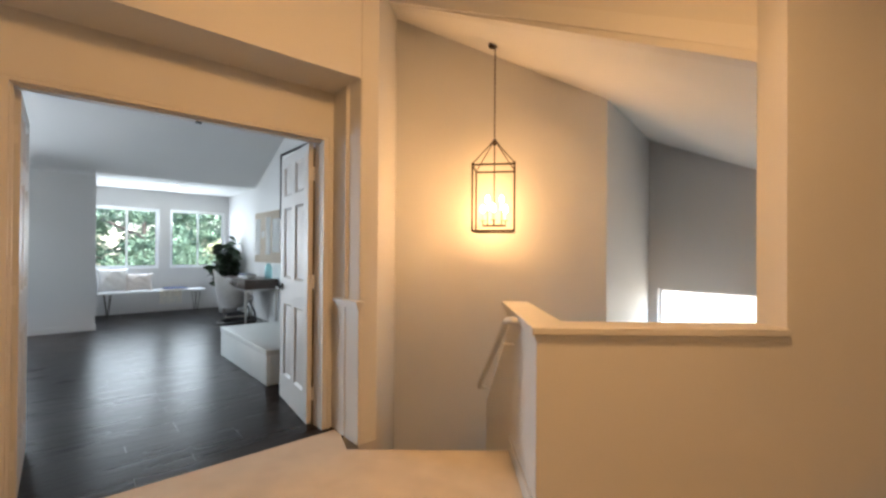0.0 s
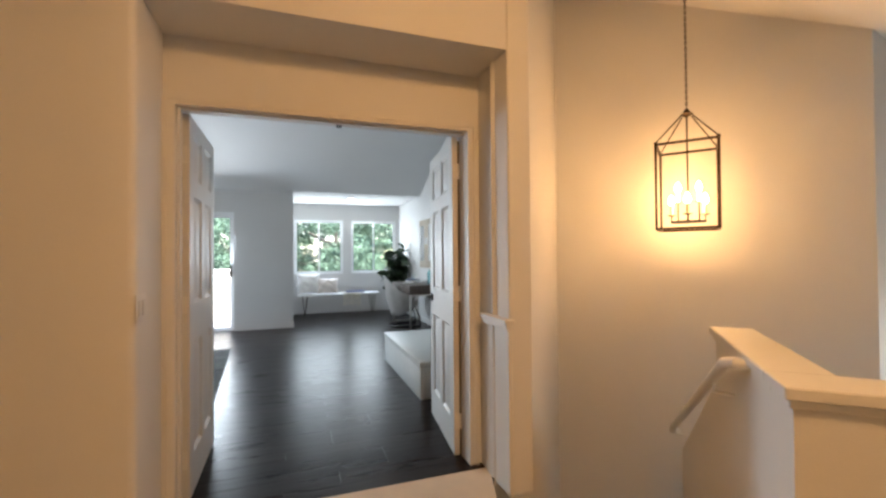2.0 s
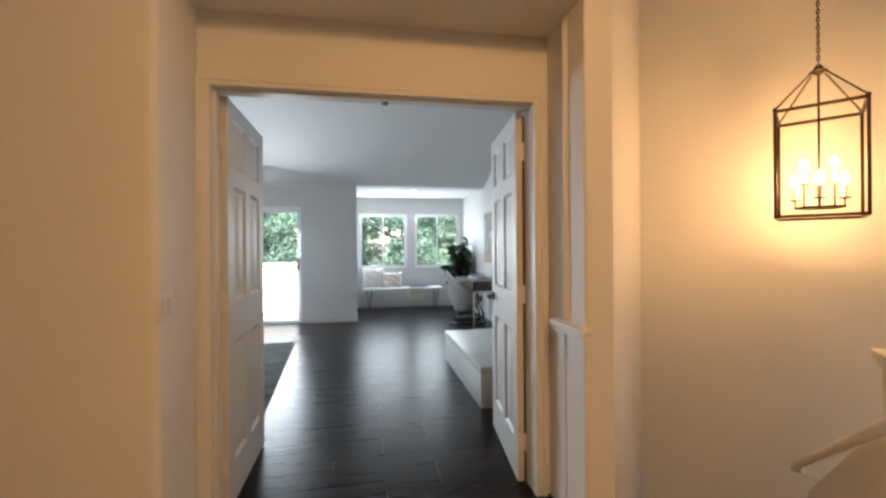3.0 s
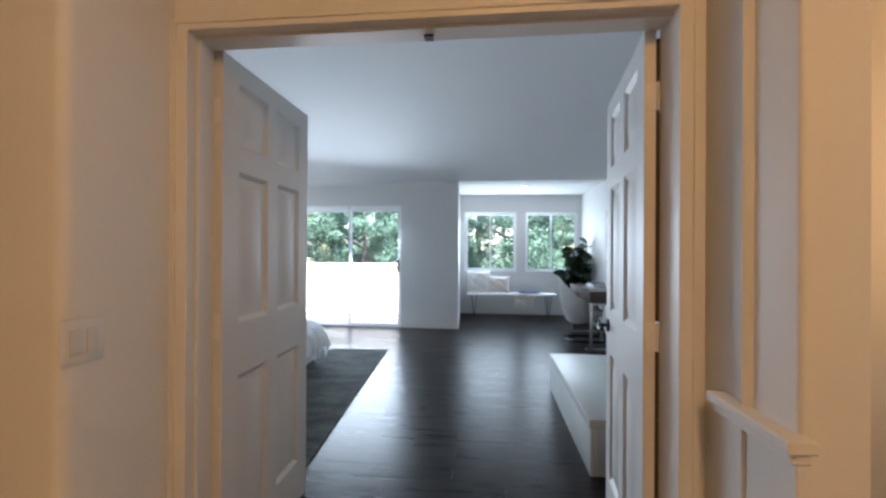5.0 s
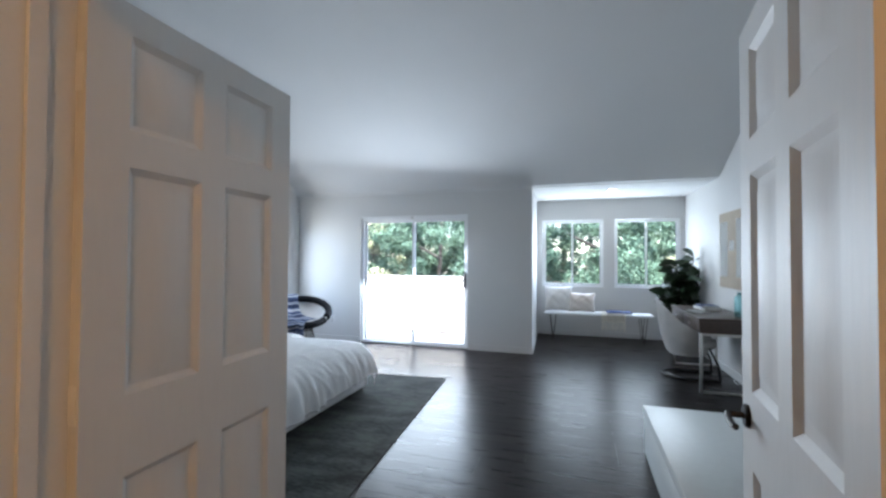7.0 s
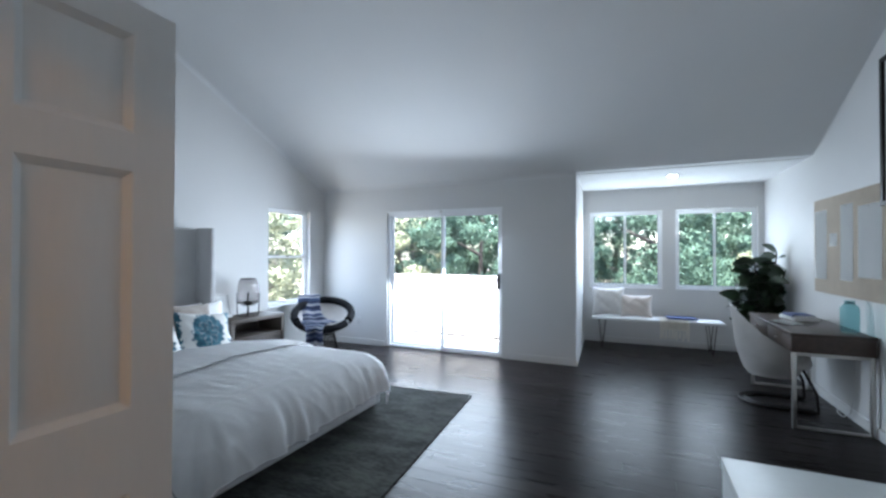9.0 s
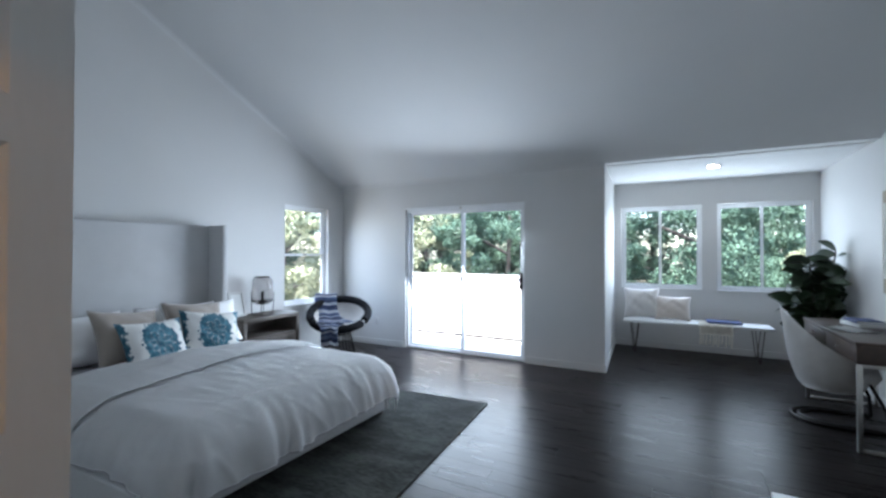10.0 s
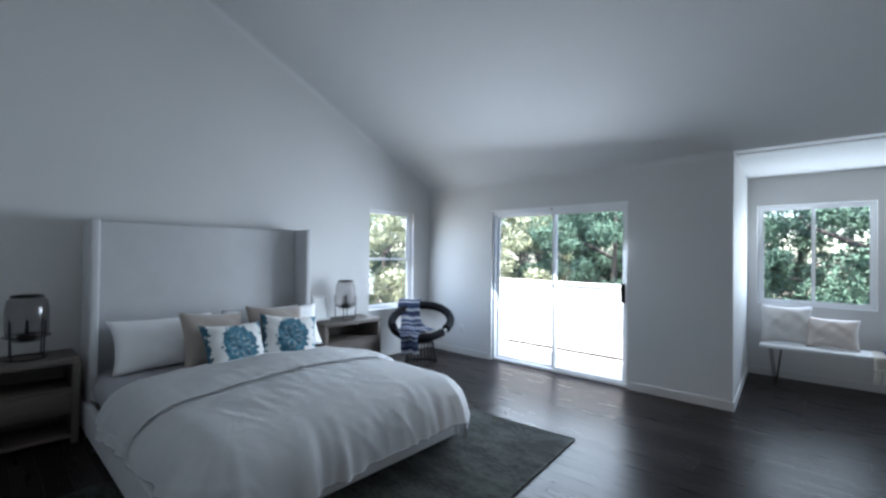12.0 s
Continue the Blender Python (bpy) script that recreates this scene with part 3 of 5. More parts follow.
casing(bm, DX0 + 0.012, DX1 - 0.004, DH - 0.012, YD1, 0.050, 0.014, 0.05)
part("casing", bm, M_TRIM, door_frame)
bm = box(bmesh.new(), (DX0, YD0, 0), (DX0 + 0.012, YD1, DH - 0.012))
box(bm, (DX1 - 0.004, YD0, 0), (DX1, YD1, DH - 0.012))
box(bm, (DX0, YD0, DH - 0.012), (DX1, YD1, DH))
box(bm, (DX0 + 0.0121, YD0 + 0.03, 0), (DX0 + 0.024, YD0 + 0.065, DH - 0.0121))
box(bm, (DX0 + 0.0241, YD0 + 0.03, DH - 0.024), (DX1 - 0.0045, YD0 + 0.065, DH - 0.0121))
part("jamb", bm, M_TRIM, door_frame)
bm = box(bmesh.new(), (1.585, YD0 + 0.066, DH - 0.03), (1.615, YD0 + 0.10, DH - 0.0121))
part("catch", bm, M_BRONZE, door_frame, "small dark ball catch")


def door_leaf(name, label, m, knob=True):
    """A six-panel leaf: hinge at x = 0, runs along +x, 35 mm thick about y = 0."""
    W, Hh, T = 0.748, 2.015, 0.0175
    leaf = thing(name, label, "door", m)
    tagged(leaf, kind="structure")
    st, mu, side = 0.105, 0.09, (-1 if knob else 1)
    xs = (st, (W - mu) / 2, (W + mu) / 2, W - st)
    zs = (0.215, 0.81, 1.015, 1.595, 1.69, 1.935)
    bm = bmesh.new()
    for a, b in ((0, st), (W - st, W)):
        box(bm, (a, -T, 0.008), (b, T, Hh))
    for a, b in ((0.008, zs[0]), (zs[1], zs[2]), (zs[3], zs[4]), (zs[5], Hh)):
        box(bm, (st, -T, a), (W - st, T, b))
    for a, b in ((zs[0], zs[1]), (zs[2], zs[3]), (zs[4], zs[5])):
        box(bm, (xs[1], -T, a), (xs[2], T, b))
    part("frame", bm, M_DOOR, leaf)
    for z0, z1 in ((zs[0], zs[1]), (zs[2], zs[3]), (zs[4], zs[5])):
        for x0, x1 in ((xs[0], xs[1]), (xs[2], xs[3])):
            bm = bmesh.new()
            for s in (-1, 1):
                # sloping sticking round a raised field
                rings = [(0.0, 1.0), (0.018, 0.22), (0.028, 0.22), (0.062, 0.86)]
                prev = None
                for off, k in rings:
                    ring = [bm.verts.new((x, s * T * k * 0.999, z)) for x, z in ((x0 + off, z0 + off), (x1 - off, z0 + off), (x1 - off, z1 - off), (x0 + off, z1 - off))]
                    if prev:
                        for q in range(4):
                            bm.faces.new((prev[q], prev[(q + 1) % 4], ring[(q + 1) % 4], ring[q]))
                    prev = ring
                bm.faces.new(prev)
            part("panel", bm, M_DOOR, leaf, smooth=20)
    for z in (0.22, 1.02, 1.80):
        bm = tube(bmesh.new(), (-0.004, side * (T + 0.006), z - 0.045), (-0.004, side * (T + 0.006), z + 0.045), 0.006, n=10)
        box(bm, (-0.002, min(side * T, -side * (T - 0.008)), z - 0.045), (0.0, max(side * T, -side * (T - 0.008)), z + 0.045))
        part("hinge", bm, M_TRIM, leaf, "white painted hinge")
    if knob:
        # dark strips stand in for the shade in the hinge-side gap
        bm = bmesh.new()
        for z0, z1 in ((0.01, 0.17), (0.27, 0.97), (1.07, 1.75), (1.85, 1.99)):
            box(bm, (0.006, -T - 0.034, z0), (0.014, -T - 0.001, z1))
        part("gap_shade", bm, M_DARKGAP, leaf, "dark strip painted for the shade in the hinge gap")
    if knob:
        for s in (-1, 1):
            hd = part("door_handle", lathe(bmesh.new(), [(0.0, 0), (0.03, 0), (0.032, 0.006), (0.028, 0.011), (0.0, 0.012)], 20), M_BLACK, leaf, "oil-rubbed black lever handle")
            hd.matrix_basis = pose(W - 0.065, s * T, 0.94, -90 * s, 0, 0)
            bm = tube(bmesh.new(), (0, 0, 0.008), (0, 0, 0.05), 0.009, n=12)
            sweep(bm, [(0.0, 0, 0.048), (-0.02, 0, 0.052), (-0.05, 0.003 * s, 0.052), (-0.08, 0.005 * s, 0.049), (-0.092, 0.005 * s, 0.046)], 0.0085, 10)
            part("lever", bm, M_BLACK, hd)
    return leaf


leaf_l = door_leaf("door_1", "open white six-panel door leaf without a lever", pose(DX0 + 0.027, YD1 + 0.008, 0, 0, 0, 90.7), knob=False)
leaf_r = door_leaf("door_2", "open white six-panel door leaf with black lever", pose(DX1 - 0.036, YD1 + 0.008, 0, 0, 0, 83.4), knob=True)


def slider_window(name, label, m, w, h, depth=0.14, panes=2, sill=True, vertical=False):
    """Window in an opening w x h: x along the wall, y outwards from the room face, z up; two sashes."""
    win = thing(name, label, "window", m)
    tagged(win, kind="structure")
    f = 0.032
    y0, y1 = depth - 0.075, depth - 0.02
    bm = bmesh.new()
    for a, b in (((0, y0, 0), (w, y1, f)), ((0, y0, h - f), (w, y1, h)), ((0, y0, f), (f, y1, h - f)), ((w - f, y0, f), (w, y1, h - f))):
        box(bm, a, b)
    part("window_frame", bm, M_ALU, win)
    if vertical:
        spans = [((f, f), (w - f, h * 0.5 + 0.015), y0 + 0.006), ((f, h * 0.5 - 0.015), (w - f, h - f), y0 + 0.03)]
    else:
        spans = [((f, f), (w / 2 + 0.018, h - f), y0 + 0.03), ((w / 2 - 0.018, f), (w - f, h - f), y0 + 0.006)]
    for (a0, c0), (a1, c1), yy in spans:
        s = 0.026
        bm = bmesh.new()
        for p, q in (((a0, yy, c0), (a1, yy + 0.02, c0 + s)), ((a0, yy, c1 - s), (a1, yy + 0.02, c1)), ((a0, yy, c0 + s), (a0 + s, yy + 0.02, c1 - s)), ((a1 - s, yy, c0 + s), (a1, yy + 0.02, c1 - s))):
            box(bm, p, q)
        sash = part("sash", bm, M_ALU, win)
        g = part("pane", box(bmesh.new(), (a0 + s, yy + 0.008, c0 + s), (a1 - s, yy + 0.012, c1 - s)), M_GLASS, sash, "clear glass pane")
        g.visible_shadow = False
    if vertical:
        part("latch", soft_box((w / 2 - 0.02, y0 - 0.012, h / 2 + 0.002), (w / 2 + 0.02, y0 + 0.005, h / 2 + 0.02), 0.003), M_BLACK, win)
    else:
        part("latch", soft_box((w / 2 - 0.012, y0 - 0.008, h / 2 - 0.03), (w / 2 + 0.004, y0 + 0.005, h / 2 + 0.03), 0.003), M_ALU, win)
    if sill:
        bm = box(bmesh.new(), (-0.0, -0.012, -0.022), (w, y0, -0.0005))
        part("window_sill", bm, M_TRIM, win)
    return win


slider_window("window_1", "white aluminium sliding window with two sashes", pose(W1X0, YB, AZ0), W1X1 - W1X0, AZ1 - AZ0)
slider_window("window_2", "white aluminium sliding window with two sashes", pose(W2X0, YB, AZ0), W2X1 - W2X0, AZ1 - AZ0)
slider_window("window_3", "white aluminium hung window beside the lounge chair", pose(XW, WY0, WZ0, 0, 0, 90), WY1 - WY0, WZ1 - WZ0, vertical=True)
win4 = tagged(thing("window_4", "bright fixed foyer window in a white frame", "window", pose(7.80, FWY1, FWZ0, 0, 0, -90)), kind="structure")
fw4, fh4 = FWY1 - FWY0, FWZ1 - FWZ0
bm = bmesh.new()
for a, b in (((0, 0.09, 0), (fw4, 0.13, 0.03)), ((0, 0.09, fh4 - 0.03), (fw4, 0.13, fh4)), ((0, 0.09, 0.03), (0.03, 0.13, fh4 - 0.03)), ((fw4 - 0.03, 0.09, 0.03), (fw4, 0.13, fh4 - 0.03))):
    box(bm, a, b)
part("window_frame", bm, M_ALU, win4)
part("pane", box(bmesh.new(), (0.03, 0.105, 0.03), (fw4 - 0.03, 0.11, fh4 - 0.03)), M_GLASS, win4).visible_shadow = False

# sliding balcony door
sd = tagged(thing("door_3", "closed sliding glass balcony door in a pale frame", "door", pose(SX0, YS, 0)), kind="structure")
w, h, f = SX1 - SX0, SH, 0.034
bm = bmesh.new()
for a, b in (((0, 0.045, 0), (w, 0.125, 0.03)), ((0, 0.03, h - f), (w, 0.125, h)), ((0, 0.03, 0.03), (f, 0.125, h - f)), ((w - f, 0.03, 0.03), (w, 0.125, h - f))):
    box(bm, a, b)
part("door_track", bm, M_ALU, sd)
for a0, a1, yy in ((f, w / 2 + 0.02, 0.09), (w / 2 - 0.02, w - f, 0.055)):
    s = 0.032
    bm = bmesh.new()
    for p, q in (((a0, yy, 0.03), (a1, yy + 0.025, 0.03 + s)), ((a0, yy, h - f - s), (a1, yy + 0.025, h - f)), ((a0, yy, 0.03 + s), (a0 + s, yy + 0.025, h - f - s)), ((a1 - s, yy, 0.03 + s), (a1, yy + 0.025, h - f - s))):
        box(bm, p, q)
    leaf = part("sash", bm, M_ALU, sd)
    g = part("pane", box(bmesh.new(), (a0 + s, yy + 0.01, 0.03 + s), (a1 - s, yy + 0.015, h - f - s)), M_GLASS, leaf, "clear glass pane")
    g.visible_shadow = False
bm = soft_box((w - f - 0.036, 0.0, 0.92), (w - f - 0.004, 0.05, 1.13), 0.006)
part("door_handle", bm, M_BLACK, sd, "black pull handle")
bm = box(bmesh.new(), (-0.006, -0.004, h - 0.004), (w + 0.006, 0.03, h + 0.03))
part("head_rail", bm, M_ALU, sd)
for x in (0.0, w / 2 - 0.01):
    part("bracket", soft_box((x, -0.02, h - 0.02), (x + 0.028, 0.0, h + 0.012), 0.003), M_STEEL, sd, "small grey rail bracket")

# light switch, outlets, ceiling light of the alcove
def wall_plate(name, label, m, w=0.075, h=0.115, toggles=1):
    p = thing(name, label, "switch", m)
    part("plate", soft_box((-w / 2, -0.006, -h / 2), (w / 2, 0, h / 2), 0.003), M_WALL, p)
    for k in range(toggles):
        x = (k - (toggles - 1) / 2) * 0.046
        part("rocker", soft_box((x - 0.016, -0.010, -0.033), (x + 0.016, -0.0061, 0.033), 0.002), M_DOOR, p)
    return p


wall_plate("light_switch", "white light switch plate in the door niche", pose(LX, 4.43, 1.06, 0, 0, 90), w=0.12, toggles=2)
wall_plate("power_outlet", "white power outlet low on the balcony wall", pose(-1.93, YS, 0.36), toggles=1)

dl = thing("downlight", "lit recessed downlight with white trim ring", "ceiling light", pose(2.45, 11.15, LOW))
part("trim_ring", lathe(bmesh.new(), [(0.058, -0.006), (0.085, -0.005), (0.088, 0.0), (0.058, -0.0005)], 28), M_TRIM, dl)
part("lens", lathe(bmesh.new(), [(0.0, -0.010), (0.045, -0.009), (0.057, -0.006), (0.057, -0.001), (0.0, -0.001)], 24), M_DOWN, dl, "glowing lens")


# ---- the lantern over the stair ----
def hanging_lantern(m, drop):
    L = thing("pendant_lantern", "lit bronze cage lantern with candle bulbs on a chain", "pendant lamp", m)
    s, b, t = 0.196, 0.0, 0.62
    r = 0.0085
    for x in (-s, s):
        for y in (-s, s):
            part("post", box(bmesh.new(), (x - r, y - r, b), (x + r, y + r, t)), M_BRONZE, L)
    for z in (b, t):
        bm = bmesh.new()
        for k in (-s, s):
            box(bm, (-s + r, k - r, z - r), (s - r, k + r, z + r))
            box(bm, (k - r, -s - r, z - r), (k + r, s + r, z + r))
        part("cage_ring", bm, M_BRONZE, L)
    bm = tube(bmesh.new(), (0, 0, t + 0.245), (0, 0, t + 0.285), 0.035, 0.012, 14)
    tube(bm, (0, 0, t + 0.225), (0, 0, t + 0.2449), 0.012, 0.045, 14)
    part("hub", bm, M_BRONZE, L)
    for x in (-s, s):
        for y in (-s, s):
            n = Vector((x, y, t + 0.01))
            e = Vector((x * 0.16, y * 0.16, t + 0.235))
            part("link_rod", tube(bmesh.new(), n, e, 0.005, n=8), M_BRONZE, L)
            part("finial", bmesh_sphere(n, 0.013), M_BRONZE, L)
    part("stem", tube(bmesh.new(), (0, 0, 0.06), (0, 0, t + 0.23), 0.006, n=10), M_BRONZE, L)
    # chain up to the ceiling
    bm = bmesh.new()
    z, k = t + 0.285, 0
    while z < drop - 0.03:
        pts = []
        for q in range(12):
            a = 2 * math.pi * q / 12
            x, zz = 0.0065 * math.cos(a), 0.016 * math.sin(a)
            pts.append((x, 0, z + 0.018 + zz) if k % 2 else (0, x, z + 0.018 + zz))
        sweep(bm, pts, 0.0032, 6, closed=True)
        z += 0.023
        k += 1
    part("chain", bm, M_BRONZE, L)
    can = part("canopy", lathe(bmesh.new(), [(0.0, 0.03), (0.062, 0.028), (0.062, 0.018), (0.03, 0.004), (0.012, -0.012), (0.0, -0.014)], 24), M_BRONZE, L)
    can.matrix_basis = pose(0, 0, drop - 0.006, -14, -18, 0)
    plate = part("candle_ring", lathe(bmesh.new(), [(0.0, 0.045), (0.1, 0.047), (0.118, 0.05), (0.118, 0.06), (0.0, 0.066)], 28), M_BRONZE, L)
    spots = [(0.11, 0.0, 0.10), (-0.11, 0.0, 0.10), (0.0, -0.11, 0.10), (0.07, 0.08, 0.205), (-0.07, 0.08, 0.205)]
    for x, y, z in spots:
        arm = part("candle_arm", sweep(bmesh.new(), [(x * 0.6, y * 0.6, 0.055), (x, y, 0.06), (x, y, z)], 0.0055, 8), M_BRONZE, L)
        part("drip_pan", lathe(bmesh.new(), [(0.008, z), (0.028, z + 0.004), (0.030, z + 0.008), (0.008, z + 0.006)], 18, (x, y, 0)), M_BRONZE, arm)
        part("candle_sleeve", tube(bmesh.new(), (x, y, z + 0.006), (x, y, z + 0.085), 0.0105, n=12), M_CANDLE, arm, "cream candle sleeve")
        part("bulb", lathe(bmesh.new(), [(0.007, z + 0.0851), (0.018, z + 0.10), (0.021, z + 0.116), (0.015, z + 0.138), (0.005, z + 0.158), (0.0, z + 0.163)], 14, (x, y, 0)), M_BULB, arm, "glowing flame-tip bulb")
    return L


def bmesh_sphere(c, r, n=10):
    bm = bmesh.new()
    bmesh.ops.create_uvsphere(bm, u_segments=n, v_segments=max(5, n // 2), radius=r, matrix=Matrix.Translation(c))
    return bm


lp = H(0.06, 2.22, 1.445)
glow = bpy.data.lights.new("lantern_glow", "POINT")
glow.energy, glow.color, glow.shadow_soft_size = 4.0, (1.0, 0.52, 0.20), 0.07
new("lantern_glow", glow).location = lp + Vector((0, 0, 0.235))
hanging_lantern(Matrix.Translation(lp) @ pose(0, 0, 0, 0, 0, -51), SLOPE(lp.x, lp.y) - 1.445)

# handrail on the sloping half wall
rail = thing("handrail", "white painted stair handrail with end returns", "handrail")
p0, p1 = H(-0.075, 0.42, 0.86), H(-0.075, 2.12, -0.02)
part("rail", sweep(bmesh.new(), [H(-0.012, 0.37, 0.865), H(-0.05, 0.375, 0.872), p0, p0.lerp(p1, 0.5), p1, p1 + Vector((0, 0, -0.03)) + 0.03 * HV, H(-0.03, 2.17, -0.06)], 0.021, 12), M_TRIM, rail)
for k in (0.12, 0.9):
    c = p0.lerp(p1, k)
    part("bracket", sweep(bmesh.new(), [c + Vector((0, 0, -0.018)), c + Vector((0, 0, -0.06)), c + 0.073 * HU + Vector((0, 0, -0.07))], 0.007, 8), M_TRIM, rail)


# ---- bedroom things ----
def pillow(bm, w, h, t, n=18, puff=0.55, pinch=0.10, seed=0):
    """A stuffed cushion about the origin: w along x, h along z, t thick along y."""
    rng = random.Random(seed)
    ph = [rng.uniform(0, 6.28) for _ in range(4)]
    for s in (-1, 1):
        def fn(u, v):
            a, b = 2 * u - 1, 2 * v - 1
            e = max(0, (1 - a * a)) ** puff * max(0, (1 - b * b)) ** puff
            x = a * w / 2 * (1 - pinch * (1 - b * b) * a * a)
            z = b * h / 2 * (1 - pinch * (1 - a * a) * b * b)
            wr = 0.012 * math.sin(5 * a + ph[0] + 3 * b) * math.sin(4 * b + ph[1]) * e + 0.006 * math.sin(11 * a + ph[2]) * math.sin(9 * b + ph[3]) * e
            return (x, s * (t / 2 * e + 0.003) + wr, z)
        sheet(bm, fn, n, n)
    bmesh.ops.remove_doubles(bm, verts=bm.verts[:], dist=0.0065)
    return bm


def ikat(name):
    """Teal medallion on a white ground with ragged edges and a teal side band."""
    m = mat(name, (0.76, 0.76, 0.74), 0.9, vary=0.04, scale=8, fine=300, bump=0.03, sheen=0.2)
    nt = m.node_tree
    b = nt.nodes["Principled BSDF"]
    base = b.inputs["Base Color"].links[0].from_socket
    tc = nt.nodes.new("ShaderNodeTexCoord")
    sep = nt.nodes.new("ShaderNodeSeparateXYZ")
    nz = nt.nodes.new("ShaderNodeTexNoise")
    nz.inputs["Scale"].default_value, nz.inputs["Detail"].default_value = 34, 6
    nt.links.new(tc.outputs["Object"], nz.inputs["Vector"])
    nt.links.new(tc.outputs["Object"], sep.inputs[0])

    def op(kind, a, b2, c=None):
        n = nt.nodes.new("ShaderNodeMath")
        n.operation = kind
        for i, v in enumerate((a, b2, c)):
            if v is None:
                continue
            if isinstance(v, (int, float)):
                n.inputs[i].default_value = v
            else:
                nt.links.new(v, n.inputs[i])
        return n.outputs[0]

    jag = op("MULTIPLY", op("SUBTRACT", nz.outputs["Fac"], 0.5), 0.13)
    x = op("SUBTRACT", sep.outputs["X"], 0.012)
    r = op("SQRT", op("ADD", op("POWER", op("MULTIPLY", x, 1.12), 2.0), op("POWER", op("MULTIPLY", sep.outputs["Z"], 0.80), 2.0)), 0.5)
    r = op("ADD", r, jag)
    disc = op("LESS_THAN", r, 0.160)
    ang = op("ARCTAN2", sep.outputs["Z"], x)
    petal = op("MULTIPLY", op("SINE", op("MULTIPLY", ang, 8.0), 0.0), 0.020)
    hole = op("LESS_THAN", op("ABSOLUTE", op("SUBTRACT", op("ADD", r, petal), 0.085), 0.0), 0.0055)
    core = op("LESS_THAN", op("ABSOLUTE", op("SUBTRACT", op("SUBTRACT", r, petal), 0.038), 0.0), 0.0045)
    band = op("LESS_THAN", op("ADD", sep.outputs["X"], op("MULTIPLY", jag, 1.2)), -0.215)
    band2 = op("GREATER_THAN", op("ADD", sep.outputs["X"], op("MULTIPLY", jag, 1.2)), 0.222)
    mask = op("MAXIMUM", op("MAXIMUM", band, band2), op("MULTIPLY", disc, op("SUBTRACT", 1.0, op("MULTIPLY", op("MAXIMUM", hole, core), 0.45))))
    tone = nt.nodes.new("ShaderNodeValToRGB")
    tone.color_ramp.elements[0].color, tone.color_ramp.elements[1].color = (0.016, 0.075, 0.125, 1), (0.070, 0.22, 0.29, 1)
    tone.color_ramp.elements[0].position, tone.color_ramp.elements[1].position = 0.35, 0.65
    nt.links.new(nz.outputs["Fac"], tone.inputs[0])
    mx = nt.nodes.new("ShaderNodeMix")
    mx.data_type = "RGBA"
    nt.links.new(mask, mx.inputs["Factor"])
    nt.links.new(base, mx.inputs["A"])
    nt.links.new(tone.outputs[0], mx.inputs["B"])
    nt.links.new(mx.outputs["Result"], b.inputs["Base Color"])
    return m


def striped(name):
    """Navy and white woven stripes with soft ragged edges."""
    m = mat(name, (0.66, 0.66, 0.66), 0.95, vary=0.06, scale=20, fine=300, bump=0.05, sheen=0.3)
    nt = m.node_tree
    b = nt.nodes["Principled BSDF"]
    uv = nt.nodes.new("ShaderNodeUVMap")
    sep = nt.nodes.new("ShaderNodeSeparateXYZ")
    nt.links.new(uv.outputs[0], sep.inputs[0])
    nz = nt.nodes.new("ShaderNodeTexNoise")
    nz.inputs["Scale"].default_value = 5.0
    mp = nt.nodes.new("ShaderNodeMapping")
    mp.inputs["Scale"].default_value = (0.12, 5.0, 1.0)
    nt.links.new(uv.outputs[0], mp.inputs[0])
    nt.links.new(mp.outputs[0], nz.inputs["Vector"])
    ramp = nt.nodes.new("ShaderNodeValToRGB")
    cr = ramp.color_ramp
    cr.elements[0].position, cr.elements[0].color = 0.47, (0.028, 0.040, 0.10, 1)
    cr.elements[1].position, cr.elements[1].color = 0.60, (0.62, 0.64, 0.68, 1)
    e = cr.elements.new(0.52)
    e.color = (0.10, 0.15, 0.30, 1)
    nt.links.new(nz.outputs["Fac"], ramp.inputs[0])
    nt.links.new(ramp.outputs[0], b.inputs["Base Color"])
    return m


M_IKAT = ikat("ikat_cotton")
M_THROW = striped("navy_striped_throw")

# rug
rug = thing("area_rug", "charcoal low-pile rug lying partly under the bed", "rug", pose(0.52, 8.80, 0, 0, 0, 4.0))
bm = bmesh.new()
def rug_fn(u, v):
    x, y = -2.0 * (1 - u), -3.3 * (1 - v)
    return (x + 0.006 * math.sin(9 * v), y + 0.005 * math.sin(13 * u), 0.011 + 0.0015 * math.sin(23 * u + 7 * v) * math.sin(31 * v))
sheet(bm, rug_fn, 30, 44)
bmesh.ops.solidify(bm, geom=bm.faces[:], thickness=0.009)
part("rug_field", bm, M_RUG, rug, smooth=60)
bm = bmesh.new()
for p, q in (((-2.0, -3.3, 0.008), (0, -3.3, 0.008)), ((-2.0, 0, 0.008), (0, 0, 0.008)), ((0, -3.3, 0.008), (0, 0, 0.008)), ((-2.0, -3.3, 0.008), (-2.0, 0, 0.008))):
    tube(bm, p, q, 0.0065, n=8)
part("bound_edge", bm, M_RUG, rug)

# bed
BX0, BX1, BY0, BY1 = XW, -0.14, 6.24, 8.20
bed = thing("bed", "king bed with tall pale upholstered wingback headboard", "bed", pose(0, 0, 0.0))
HB0, HB1, HBT = 6.26, 8.145, 1.672
part("headboard", soft_box((XW + 0.03, HB0 + 0.05, 0.06), (XW + 0.13, HB1 - 0.05, HBT), 0.018, 3), M_UPH, bed)
for a, b in ((HB0, HB0 + 0.062), (HB1 - 0.062, HB1)):
    part("wing", soft_box((XW + 0.03, a, 0.05), (XW + 0.37, b, HBT + 0.004), 0.016, 3), M_UPH, bed)
